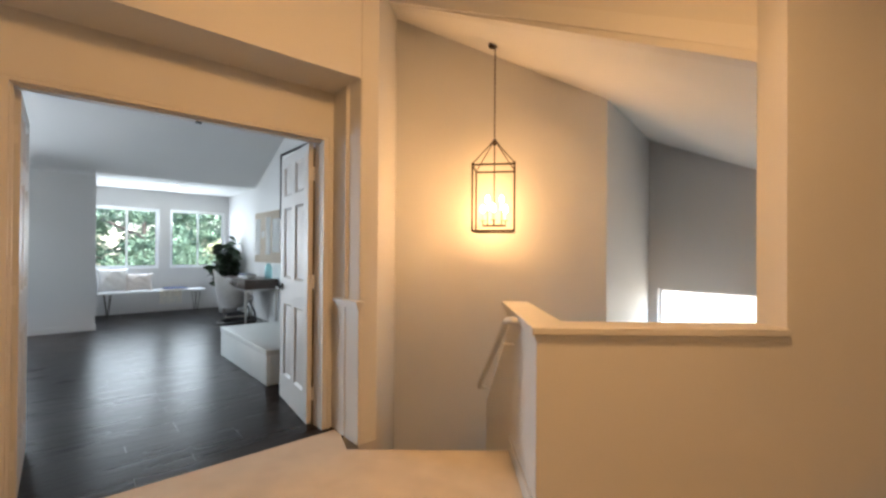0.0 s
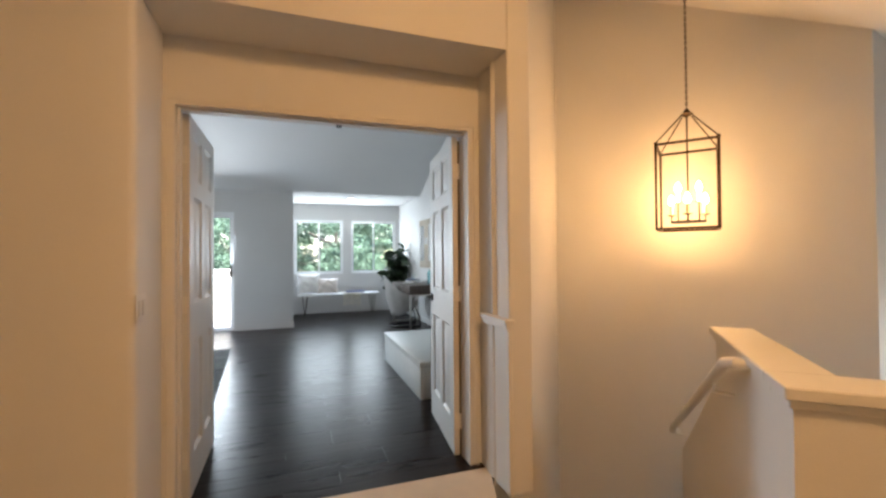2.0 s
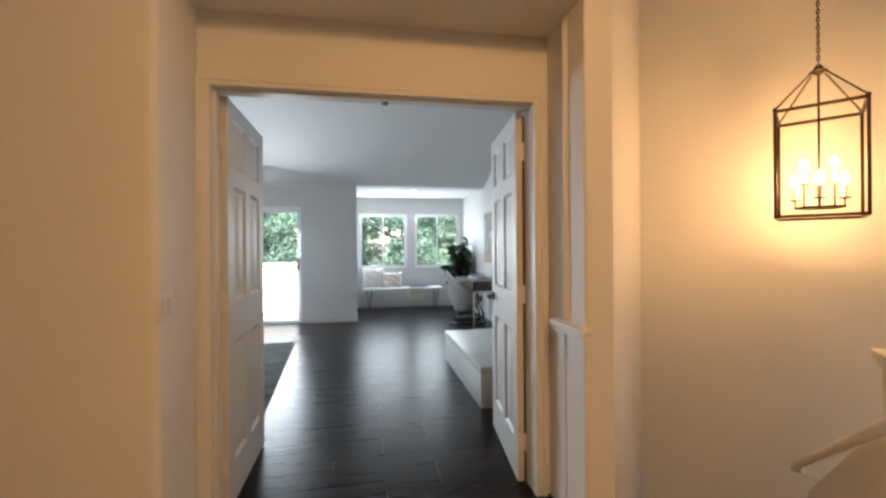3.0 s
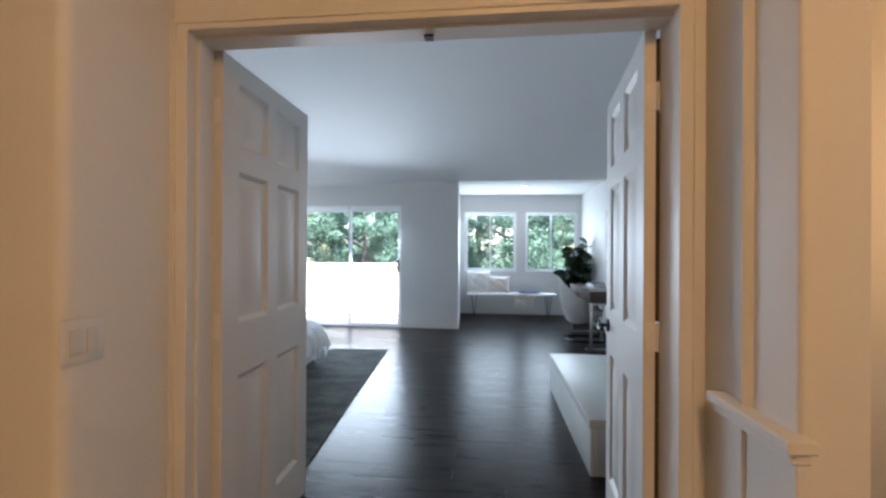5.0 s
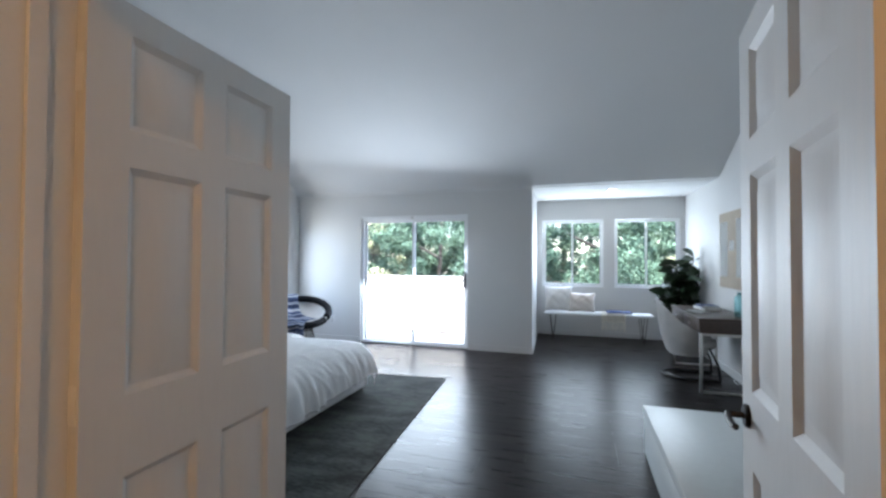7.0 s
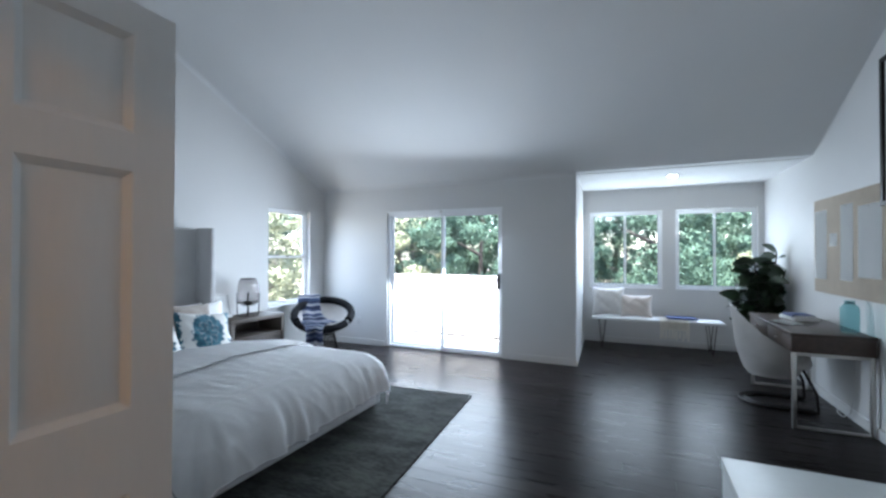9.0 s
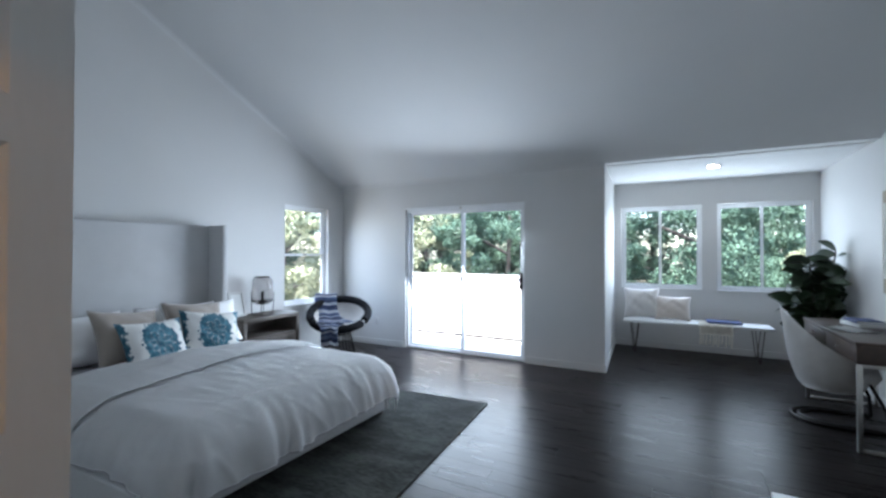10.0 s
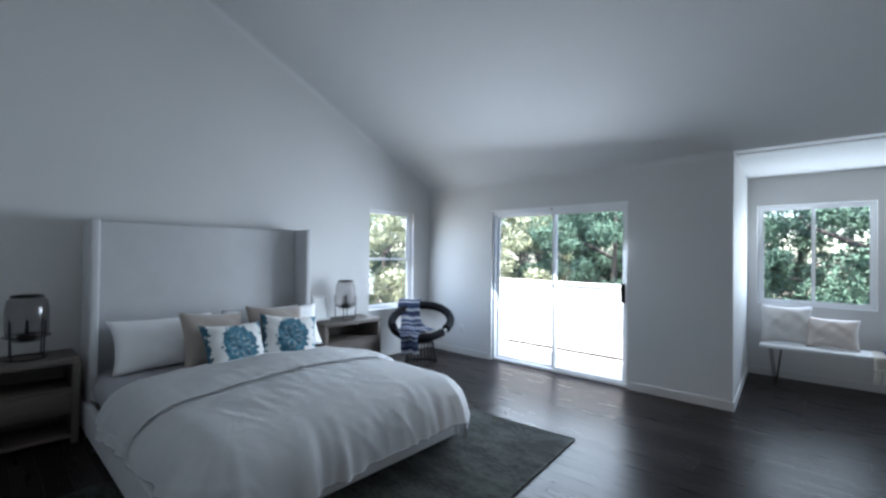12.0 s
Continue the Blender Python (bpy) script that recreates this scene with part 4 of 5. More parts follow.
for a, b in (((BX0 + 0.13, BY0, 0.045), (BX1, BY0 + 0.05, 0.26)), ((BX0 + 0.13, BY1 - 0.05, 0.045), (BX1, BY1, 0.26)), ((BX1 - 0.05, BY0 + 0.0505, 0.045), (BX1, BY1 - 0.0505, 0.26))):
    part("side_rail", soft_box(a, b, 0.014, 3), M_UPH, bed)
for x in (BX0 + 0.3, BX1 - 0.09):
    for y in (BY0 + 0.05, BY1 - 0.09):
        part("leg", soft_box((x, y, 0.013), (x + 0.05, y + 0.05, 0.06), 0.004), M_WALNUT, bed)
part("slat_base", box(bmesh.new(), (BX0 + 0.13, BY0 + 0.06, 0.15), (BX1 - 0.06, BY1 - 0.06, 0.22)), M_OAK, bed)
bm = soft_box((BX0 + 0.14, BY0 + 0.05, 0.225), (BX1 - 0.05, BY1 - 0.05, 0.45), 0.10, 5)
solid("mattress", bm, M_GREYSH, "thick mattress in a grey fitted sheet", "mattress")

# duvet: lies over the mattress, hangs down three sides in folds
DXH, DXF, DZ = -1.70, BX1 + 0.14, 0.53
CY, HW = (BY0 + BY1) / 2 + 0.025, (BY1 - BY0) / 2 + 0.005


def crease(x, y, seed):
    """Thin sharp ridges, as of cloth that was pulled and let go."""
    a = noise.noise(Vector((x, y, seed)))
    return max(0.0, 1 - 5.0 * abs(a)) ** 2 * (0.5 + noise.noise(Vector((x * 0.6, y * 0.6, seed + 9))))


def drape(x, y, top):
    """Lay a flat point onto the mattress; what reaches past its edge hangs down."""
    r = 0.25
    top -= 0.065 * max(0.0, min(1.0, (-1.10 - x) / 0.5))
    ox, oy = max(0, x - (DXF - r)), max(0, abs(y - CY) - (HW - r))
    d = math.hypot(ox, oy)
    crumple = 0.0045 * crease(x * 2.2 + y * 0.8, y * 3.4 - x * 1.1, 2) + 0.003 * crease(x * 5 - y, y * 7 + x, 4)
    if d < 1e-6:
        puff = 0.018 * math.sin(2.1 * (x + 2)) * math.cos(1.7 * (y - CY)) + 0.012 * noise.noise(Vector((x * 2.3, y * 3.1, 0))) + 0.007 * noise.noise(Vector((x * 7, y * 5, 3))) + 0.005 * noise.noise(Vector((x * 5 + y * 3, y * 16 - x * 4, 8)))
        puff *= min(1.0, (DXF - r - x) / 0.25, (HW - r - abs(y - CY)) / 0.25)
        return (x, y, top + puff + crumple + 0.03 * (1 - ((y - CY) / (HW - r)) ** 2) * min(1.0, (DXF - r - x) / 0.5))
    nx, ny = ox / d, oy / d * (1 if y > CY else -1)
    arc_len = r * math.pi / 2
    px, py = min(x, DXF - r), CY + max(-(HW - r), min(HW - r, y - CY))
    s = (px * 11.0 if abs(ny) > abs(nx) else py * 11.0) + 6.0 * math.atan2(ny, nx)
    s += 7.0 * noise.noise(Vector((px * 2.2, py * 2.2, 0)))
    grow = min(1.0, d / (arc_len + 0.06)) ** 2
    fold = (0.022 * math.sin(s) * (0.4 + noise.noise(Vector((px * 3, py * 3, 5)))) + 0.010 * math.sin(2.3 * s + 1) + 0.022 * noise.noise(Vector((px * 12, py * 12, d * 4))) + 0.016 * crease(px * 6 + d * 2, py * 6 - d * 3, 6)) * grow
    rr = r + fold + 0.03 * grow + crumple
    a = min(d, arc_len) / r
    return (px + nx * rr * math.sin(a), py + ny * rr * math.sin(a), top - r + rr * math.cos(a) - max(0.0, d - arc_len))


bm = bmesh.new()
def duvet_fn(u, v):
    x = DXH + (DXF + 0.215 + 0.02 * math.sin(6 * v) - DXH) * u
    y = CY + (2 * v - 1) * (HW + 0.155 + 0.02 * math.sin(7 * u))
    return drape(x, y, DZ)
sheet(bm, duvet_fn, 120, 150)
bmesh.ops.solidify(bm, geom=bm.faces[:], thickness=0.022)
dv = thing("duvet", "plump white duvet hanging over the bed's sides", "duvet")
part("cover", bm, M_LINEN, dv, smooth=180)
hem = [duvet_fn(k / 60, 0.0) for k in range(61)] + [duvet_fn(1.0, k / 70) for k in range(1, 71)] + [duvet_fn(1 - k / 60, 1.0) for k in range(1, 61)]
part("hem", sweep(bmesh.new(), [(x, y, z + 0.002) for x, y, z in hem], 0.004, 8), M_GREYSH, dv, "grey stitched hem", smooth=180)
bm = bmesh.new()
def fold_fn(u, v):
    x = DXH - 0.03 + (0.87 + 0.015 * math.sin(9 * v)) * u
    y = CY + (2 * v - 1) * (HW + 0.145)
    p = drape(x, y, DZ + 0.034 - 0.010 * u)
    k = 1 - abs(2 * u - 1) ** 6
    return (p[0] + 0.02 * math.sin(5 * v), p[1], p[2] + 0.012 * k)
sheet(bm, fold_fn, 34, 120)
bmesh.ops.solidify(bm, geom=bm.faces[:], thickness=0.020)
solid("folded_sheet", bm, M_LINEN, "white top sheet folded back over the duvet", "bed linen", smooth=180)

# pillows lean on the headboard
def cushion(name, label, material, w, h, t, x, y, z, lean, turn, seed, group="", roll=0):
    ob = solid(name, pillow(bmesh.new(), w, h, t, seed=seed), material, label, "pillow", group=group, smooth=180)
    ob.matrix_basis = pose(x, y, z) @ pose(0, 0, 0, 0, 0, 90 + turn) @ pose(0, 0, 0, -lean, 0, 0) @ pose(0, 0, 0, 0, roll, 0)
    return ob


PB = XW + 0.13
cushion("pillow", "plump white bed pillow against the headboard", M_LINEN, 0.80, 0.46, 0.22, PB + 0.24, 6.78, 0.65, 27, 2, 1, "white bed pillows")
cushion("pillow", "plump white bed pillow against the headboard", M_LINEN, 0.80, 0.46, 0.22, PB + 0.22, 7.66, 0.65, 24, 0, 2, "white bed pillows")
cushion("pillow", "plump white bed pillow in front of another", M_LINEN, 0.74, 0.46, 0.18, PB + 0.36, 7.79, 0.67, 26, -6, 3, "white bed pillows")
cushion("cushion", "taupe velvet square cushion", M_TAUPE, 0.55, 0.52, 0.17, PB + 0.51, 7.07, 0.665, 30, 9, 4, "taupe cushions", 7)
cushion("cushion", "taupe velvet square cushion", M_TAUPE, 0.55, 0.52, 0.17, PB + 0.51, 7.63, 0.675, 30, -3, 5, "taupe cushions", 5)
cushion("cushion", "white cushion with a teal ikat medallion", M_IKAT, 0.53, 0.47, 0.15, PB + 0.73, 7.16, 0.605, 30, 4, 6, "ikat cushions", 2)
cushion("cushion", "white cushion with a teal ikat medallion", M_IKAT, 0.53, 0.47, 0.15, PB + 0.73, 7.64, 0.625, 30, -8, 7, "ikat cushions", 8)


def nightstand(m, label):
    """Open-fronted bedside table with a shelf slot above one drawer; x out from the wall."""
    N = thing("nightstand", label, "nightstand", m, "nightstands")
    w, d, h, t = 0.80, 0.42, 0.63, 0.045
    part("top", soft_box((0, 0, h - t), (d, w, h), 0.004), M_OAK, N)
    part("side_panel", soft_box((0, 0, 0), (d, t, h - t), 0.003), M_OAK, N)
    part("side_panel", soft_box((0, w - t, 0), (d, w, h - t), 0.003), M_OAK, N)
    part("back_panel", box(bmesh.new(), (0, t, 0.04), (0.012, w - t, h - t)), M_OAK, N)
    part("shelf", soft_box((0.012, t, 0.385), (d - 0.01, w - t, 0.41), 0.002), M_OAK, N)
    part("shelf", soft_box((0.012, t, 0.04), (d - 0.01, w - t, 0.065), 0.002), M_OAK, N)
    part("drawer", soft_box((0.03, t + 0.004, 0.225), (d - 0.004, w - t - 0.004, 0.381), 0.003), M_OAK, N)
    return N


nightstand(pose(XW + 0.016, 8.29, 0), "greyed oak nightstand beneath the hung window")
nightstand(pose(XW + 0.016, 5.41, 0), "greyed oak nightstand in the dim corner")


def hurricane(m, label):
    """Smoked glass jar lamp held in a black wire stand."""
    L = thing("table_lantern", label, "lantern", m, "bedside lanterns")
    g = part("glass_jar", lathe(bmesh.new(), [(0.0, 0.12), (0.075, 0.125), (0.112, 0.155), (0.122, 0.21), (0.122, 0.36), (0.112, 0.42), (0.088, 0.45), (0.084, 0.45), (0.108, 0.417), (0.118, 0.36), (0.118, 0.21), (0.108, 0.158), (0.07, 0.13), (0.0, 0.125)], 32), M_SMOKE, L, "smoked glass jar")
    for z, r in ((0.006, 0.118), (0.165, 0.128)):
        part("wire_ring", sweep(bmesh.new(), [(r * math.cos(k * math.pi / 16), r * math.sin(k * math.pi / 16), z) for k in range(32)], 0.005, 8, closed=True), M_BLACK, L)
    for k in range(4):
        a = math.pi / 4 + k * math.pi / 2
        part("leg", tube(bmesh.new(), (0.118 * math.cos(a), 0.118 * math.sin(a), 0.002), (0.129 * math.cos(a), 0.129 * math.sin(a), 0.28), 0.005, n=8), M_BLACK, L)
    sw = [(0.086 * math.cos(k * math.pi / 16), 0.086 * math.sin(k * math.pi / 16), 0.452) for k in range(32)]
    part("rim", sweep(bmesh.new(), sw, 0.007, 8, closed=True), M_BLACK, L)
    part("candle_cup", lathe(bmesh.new(), [(0.0, 0.127), (0.04, 0.128), (0.055, 0.155), (0.05, 0.175), (0.012, 0.185), (0.008, 0.28), (0.0, 0.282)], 20), M_BLACK, L)
    return L


hurricane(pose(-2.37, 8.70, 0.632), "smoked glass lantern in black wire stand by the window")
hurricane(pose(-2.36, 5.93, 0.632), "smoked glass lantern in black wire stand in shade")
ph = thing("photo_frame", "white photo frame leaning on the nightstand", "picture frame", pose(-2.43, 8.42, 0.632, 0, -14, 0))
bm = bmesh.new()
for a, b in (((0, -0.10, 0), (0.018, 0.10, 0.026)), ((0, -0.10, 0.264), (0.018, 0.10, 0.29)), ((0, -0.10, 0.026), (0.018, -0.074, 0.264)), ((0, 0.074, 0.026), (0.018, 0.10, 0.264))):
    box(bm, a, b)
part("frame", bm, M_TRIM, ph)
part("print", box(bmesh.new(), (0.004, -0.074, 0.026), (0.008, 0.074, 0.264)), M_PAPER, ph)
bowl = solid("dish", lathe(bmesh.new(), [(0.0, 0.0), (0.05, 0.002), (0.085, 0.05), (0.08, 0.052), (0.045, 0.012), (0.0, 0.01)], 24), M_BLACK, "dark shallow dish on the nightstand", "dish", pose(-2.42, 5.60, 0.632))

# round lounge chair
lc = thing("lounge_chair", "round black-rimmed lounge chair with pale seat", "chair", pose(-1.945, 9.59, 0, 0, 0, 217))
tilt = pose(0, 0, 0.50, -24, 0, 0)
R = 0.38
def ring(r, z, n=40):
    return [tilt @ Vector((r * math.cos(2 * math.pi * k / n), r * math.sin(2 * math.pi * k / n), z)) for k in range(n)]
def arc(r, z, a0, a1, n=28):
    return [tilt @ Vector((r * math.cos(radians(a0 + (a1 - a0) * k / n)), r * math.sin(radians(a0 + (a1 - a0) * k / n)), z)) for k in range(n + 1)]
part("shell_rim", sweep(bmesh.new(), ring(R - 0.006, 0.058), 0.020, 12, closed=True), M_SHELL, lc, "pale piped rim")
part("back_pad", sweep(bmesh.new(), arc(R, 0.075, 152, 388), 0.052, 14), M_BLACKPAD, lc, "thick black padded back rim")
part("front_pad", sweep(bmesh.new(), arc(R, 0.066, 33, 141), 0.050, 14), M_BLACKPAD, lc, "black padded front edge")
bm = bmesh.new()
lathe(bm, [(0.0, -0.13), (0.16, -0.12), (0.29, -0.06), (0.375, 0.035), (0.388, 0.06), (0.355, 0.045), (0.27, -0.025), (0.15, -0.075), (0.0, -0.09)], 40)
bmesh.ops.transform(bm, matrix=tilt, verts=bm.verts[:])
part("seat", bm, M_SHELL, lc, "pale upholstered bowl seat")
for r, z in ((0.21, 0.013), (0.15, 0.30)):
    part("base_ring", sweep(bmesh.new(), [(r * math.cos(2 * math.pi * k / 32), r * math.sin(2 * math.pi * k / 32), z) for k in range(32)], 0.012, 8, closed=True), M_BLACK, lc)
for k in range(26):
    a = 2 * math.pi * k / 26
    part("base_rod", tube(bmesh.new(), (0.21 * math.cos(a), 0.21 * math.sin(a), 0.014), (0.15 * math.cos(a), 0.15 * math.sin(a), 0.30), 0.005, n=6), M_BLACK, lc)
bm = lathe(bmesh.new(), [(0.0, 0.30), (0.15, 0.30), (0.16, 0.33), (0.14, 0.40), (0.0, 0.42)], 28)
part("swivel_cup", bm, M_BLACK, lc)

# striped throw over the lounge chair
def throw_fn(u, v):
    s = u * 1.12
    seat = math.exp(-((s - 0.66) / 0.13) ** 2)
    wide = 0.30 + 0.20 * seat - 0.10 * max(0.0, min(1.0, (s - 0.75) / 0.2))
    w = (v - 0.5) * wide * (1 + 0.5 * max(0, s - 0.92))
    wav = 0.004 * math.sin(9 * v + 5 * u) + 0.005 * math.sin(17 * v - 6 * u) * min(1, max(0.2, 3 * (s - 0.35)))
    if s < 0.12:
        y, z = R + 0.062, 0.10 - (0.12 - s)
    elif s < 0.28:
        a = (s - 0.12) / 0.16 * math.pi * 0.8
        y, z = R + 0.062 * math.cos(a), 0.09 + 0.062 * math.sin(a)
    elif s < 0.80:
        k = (s - 0.28) / 0.52
        y = R - 0.06 - 0.68 * k
        z = -0.06 + 0.19 * (2 * abs(k - 0.50)) ** 2 + 0.03 + 0.008 * math.sin(math.pi * k) * math.sin(11 * v)
    elif s < 0.92:
        a = (s - 0.80) / 0.12
        y, z = -R + 0.06 - 0.12 * a, 0.13 - 0.02 * (1 - math.sin(a * math.pi * 0.5))
    else:
        y, z = -R - 0.064 - 0.015 * math.sin(9 * v), 0.12 - (s - 0.92) * 1.25
    z += seat * (0.020 + 0.022 * math.sin(10 * v + 14 * u) * math.sin(6 * v + 2) + 0.012 * math.sin(31 * u + 5 * v))
    return tilt @ Vector((w + 0.21 - 0.12 * min(1, max(0, (s - 0.3) / 0.6)) - 0.10 * seat, -y, z + wav + 0.008))


bm = bmesh.new()
lay = bm.loops.layers.uv.new("UVMap")
sheet(bm, throw_fn, 60, 16)
nu, nv = 60, 16
bm.verts.index_update()
for fc in bm.faces:
    for l2 in fc.loops:
        k = l2.vert.index
        l2[lay].uv = ((k % (nv + 1)) / nv * 0.3, (k // (nv + 1)) / nu)
bmesh.ops.solidify(bm, geom=bm.faces[:], thickness=0.008)
solid("throw_blanket", bm, M_THROW, "navy and white striped throw draped over the lounge chair", "blanket", lc.matrix_basis.copy(), smooth=180)

# hearth
hearth = thing("hearth", "low pale stone hearth slab with waterfall front", "hearth", pose(2.385, 5.95, 0))
part("top_slab", soft_box((0, 0, 0.275), (XE - 2.385 - 0.002, 1.575, 0.33), 0.004), M_STONE, hearth)
part("front_face", soft_box((0.006, 0.004, 0.0), (0.04, 1.569, 0.2748), 0.003), M_STONE, hearth)
part("end_face", soft_box((0.0405, 1.529, 0.0), (XE - 2.385 - 0.002, 1.569, 0.2748), 0.003), M_STONE, hearth)
part("end_face", soft_box((0.0405, 0.004, 0.0), (XE - 2.385 - 0.002, 0.044, 0.2748), 0.003), M_STONE, hearth)

# black framed picture above the hearth
pic = thing("framed_picture", "large pale picture in a slim black frame", "picture", pose(XE - 0.003, 9.02, 1.75))
fw, fh, ft = 1.5, 1.08, 0.035
bm = bmesh.new()
for a, b in (((-0.04, -fw, 0), (0, 0, ft)), ((-0.04, -fw, fh - ft), (0, 0, fh)), ((-0.04, -fw, ft), (0, -fw + ft, fh - ft)), ((-0.04, -ft, ft), (0, 0, fh - ft))):
    box(bm, a, b)
part("frame", bm, M_BLACK, pic)
part("print", box(bmesh.new(), (-0.022, -fw + ft, ft), (-0.012, -ft, fh - ft)), M_PAPER, pic)

# cork board with pinned papers
cb = thing("pin_board", "linen pin board with blank sheets of paper", "pin board", pose(XE - 0.002, 10.32, 1.03))
part("board", soft_box((-0.022, -1.42, 0), (0, 0, 0.90), 0.004), M_CORK, cb)
for y0, y1, z0, z1 in ((-0.31, -0.03, 0.13, 0.79), (-0.53, -0.36, 0.44, 0.56), (-0.83, -0.59, 0.14, 0.80), (-1.28, -0.91, 0.18, 0.76)):
    bm = bmesh.new()
    sheet(bm, lambda u, v: (-0.0235 - 0.006 * (1 - v) ** 3 - 0.003 * math.sin(5 * u) * (1 - v), y0 + (y1 - y0) * u, z0 + (z1 - z0) * v), 8, 10)
    bmesh.ops.solidify(bm, geom=bm.faces[:], thickness=0.0008)
    sh = part("sheet", bm, M_PAPER, cb, smooth=60)
    part("pin", bmesh_sphere((-0.027, (y0 + y1) / 2, z1 - 0.012), 0.005, 8), M_STEEL, sh)

# desk
desk = thing("desk", "dark walnut desk on slim steel legs by the wall", "desk", pose(3.125, 9.14, 0))
dw, dlen, dh = XE - 3.125 - 0.012, 1.32, 0.765
part("desktop", soft_box((0, 0, dh - 0.028), (dw, dlen, dh), 0.003), M_WALNUT, desk)
part("apron", soft_box((0.006, 0.006, dh - 0.155), (dw - 0.004, 0.024, dh - 0.0285), 0.002), M_WALNUT, desk)
part("apron", soft_box((0.006, dlen - 0.024, dh - 0.155), (dw - 0.004, dlen - 0.006, dh - 0.0285), 0.002), M_WALNUT, desk)
part("back_apron", soft_box((dw - 0.024, 0.0245, dh - 0.155), (dw - 0.006, dlen - 0.0245, dh - 0.0285), 0.002), M_WALNUT, desk)
for a, b in ((0.027, dlen / 2 - 0.003), (dlen / 2 + 0.003, dlen - 0.027)):
    dr = part("drawer", soft_box((0.004, a, dh - 0.152), (0.024, b, dh - 0.031), 0.002), M_WALNUT, desk)
    part("knob", lathe(bmesh.new(), [(0.0, 0.0), (0.006, 0.0), (0.007, 0.012), (0.012, 0.016), (0.011, 0.022), (0.0, 0.024)], 14), M_STEEL, dr).matrix_basis = pose(0.004, (a + b) / 2, dh - 0.09, 0, -90, 0)
for x in (0.012, dw - 0.040):
    for y in (0.008, dlen - 0.036):
        part("leg", soft_box((x, y, 0), (x + 0.028, y + 0.028, dh - 0.155), 0.002), M_STEEL, desk)
for y in (0.008, dlen - 0.036):
    part("foot_bar", soft_box((0.0405, y, 0.0), (dw - 0.0405, y + 0.028, 0.022), 0.002), M_STEEL, desk)
    part("top_bar", soft_box((0.0405, y, dh - 0.180), (dw - 0.0405, y + 0.028, dh - 0.1555), 0.002), M_STEEL, desk)

# desk chair: upholstered tub on a black hoop base, faces the desk
ch = thing("desk_chair", "pale upholstered tub chair on black hoop base", "chair", pose(3.16, 9.83, 0, 0, 0, -4))
bm = bmesh.new()
def tub(u, v):
    a = math.pi * (0.18 + 1.64 * u)
    back = 0.5 - 0.5 * math.cos(2 * math.pi * u)
    hgt = 0.26 + 0.40 * back ** 1.4
    z = 0.265 + hgt * v
    r = 0.175 + 0.065 * min(1.0, v * 2.6) ** 0.5 + 0.02 * v
    return (r * 1.02 * math.cos(a) - 0.06 * v * back, r * 1.05 * math.sin(a), z)
sheet(bm, tub, 34, 14)
bmesh.ops.solidify(bm, geom=bm.faces[:], thickness=0.045)
bmesh.ops.bevel(bm, geom=[e for e in bm.edges if len(e.link_faces) == 2 and e.calc_face_angle(0) > 1.0], offset=0.014, segments=3, affect="EDGES")
part("backrest", bm, M_SHELL, ch, smooth=180)
bm = lathe(bmesh.new(), [(0.0, 0.33), (0.15, 0.332), (0.215, 0.35), (0.238, 0.39), (0.225, 0.45), (0.18, 0.475), (0.0, 0.482)], 36)
bmesh.ops.scale(bm, vec=(1.12, 1.02, 1), verts=bm.verts[:])
bmesh.ops.translate(bm, vec=(0.04, 0, 0), verts=bm.verts[:])
part("seat", bm, M_SHELL, ch, smooth=180)
hoop = [(0.30, -0.22, 0.016), (0.12, -0.235, 0.016)] + [(-0.02 - 0.235 * math.sin(k / 10 * math.pi), -0.235 * math.cos(k / 10 * math.pi), 0.016) for k in range(11)] + [(0.12, 0.235, 0.016), (0.30, 0.22, 0.016)]
part("base_hoop", sweep(bmesh.new(), hoop, 0.0125, 10), M_BLACK, ch)
part("base_hoop", sweep(bmesh.new(), [(x * 0.86 + 0.02, y * 0.80, z) for x, y, z in hoop], 0.0105, 10), M_BLACK, ch)
for y in (-0.22, 0.22):
    part("leg", sweep(bmesh.new(), [(0.295, y, 0.02), (0.285, y * 0.96, 0.18), (0.20, y * 0.85, 0.37)], 0.0125, 10), M_BLACK, ch)

cord = [(0.520, 0.36, 0.585), (0.523, 0.37, 0.40), (0.515, 0.36, 0.20), (0.500, 0.38, 0.06), (0.475, 0.44, 0.012), (0.485, 0.58, 0.008), (0.515, 0.66, 0.008)]
part("power_cord", sweep(bmesh.new(), cord, 0.0045, 8), M_TRIM, desk, "thin white power cord", 180)

# things on the desk
for k, (z, tw, tl, m_, lab) in enumerate(((0.0, 0.20, 0.27, M_PAPER, "thick pale book lying on the desk"), (0.032, 0.18, 0.25, M_NAVY, "thin dark blue book on top"))):
    bkt = thing("book", lab, "book", pose(3.44, 10.06, dh + z, 0, 0, 12 - 9 * k), "stacked books")
    part("cover", soft_box((-tw / 2, -tl / 2, 0), (tw / 2, tl / 2, 0.030 - 0.008 * k), 0.002), m_, bkt)
    part("pages", box(bmesh.new(), (-tw / 2 + 0.006, -tl / 2 - 0.0015, 0.004), (tw / 2 + 0.0015, tl / 2 + 0.0015, 0.025 - 0.008 * k)), M_PAPER, bkt)
mg = thing("magazine", "open pale magazine lying on the desk", "magazine", pose(3.28, 9.72, dh + 0.001, 0, 0, 20))
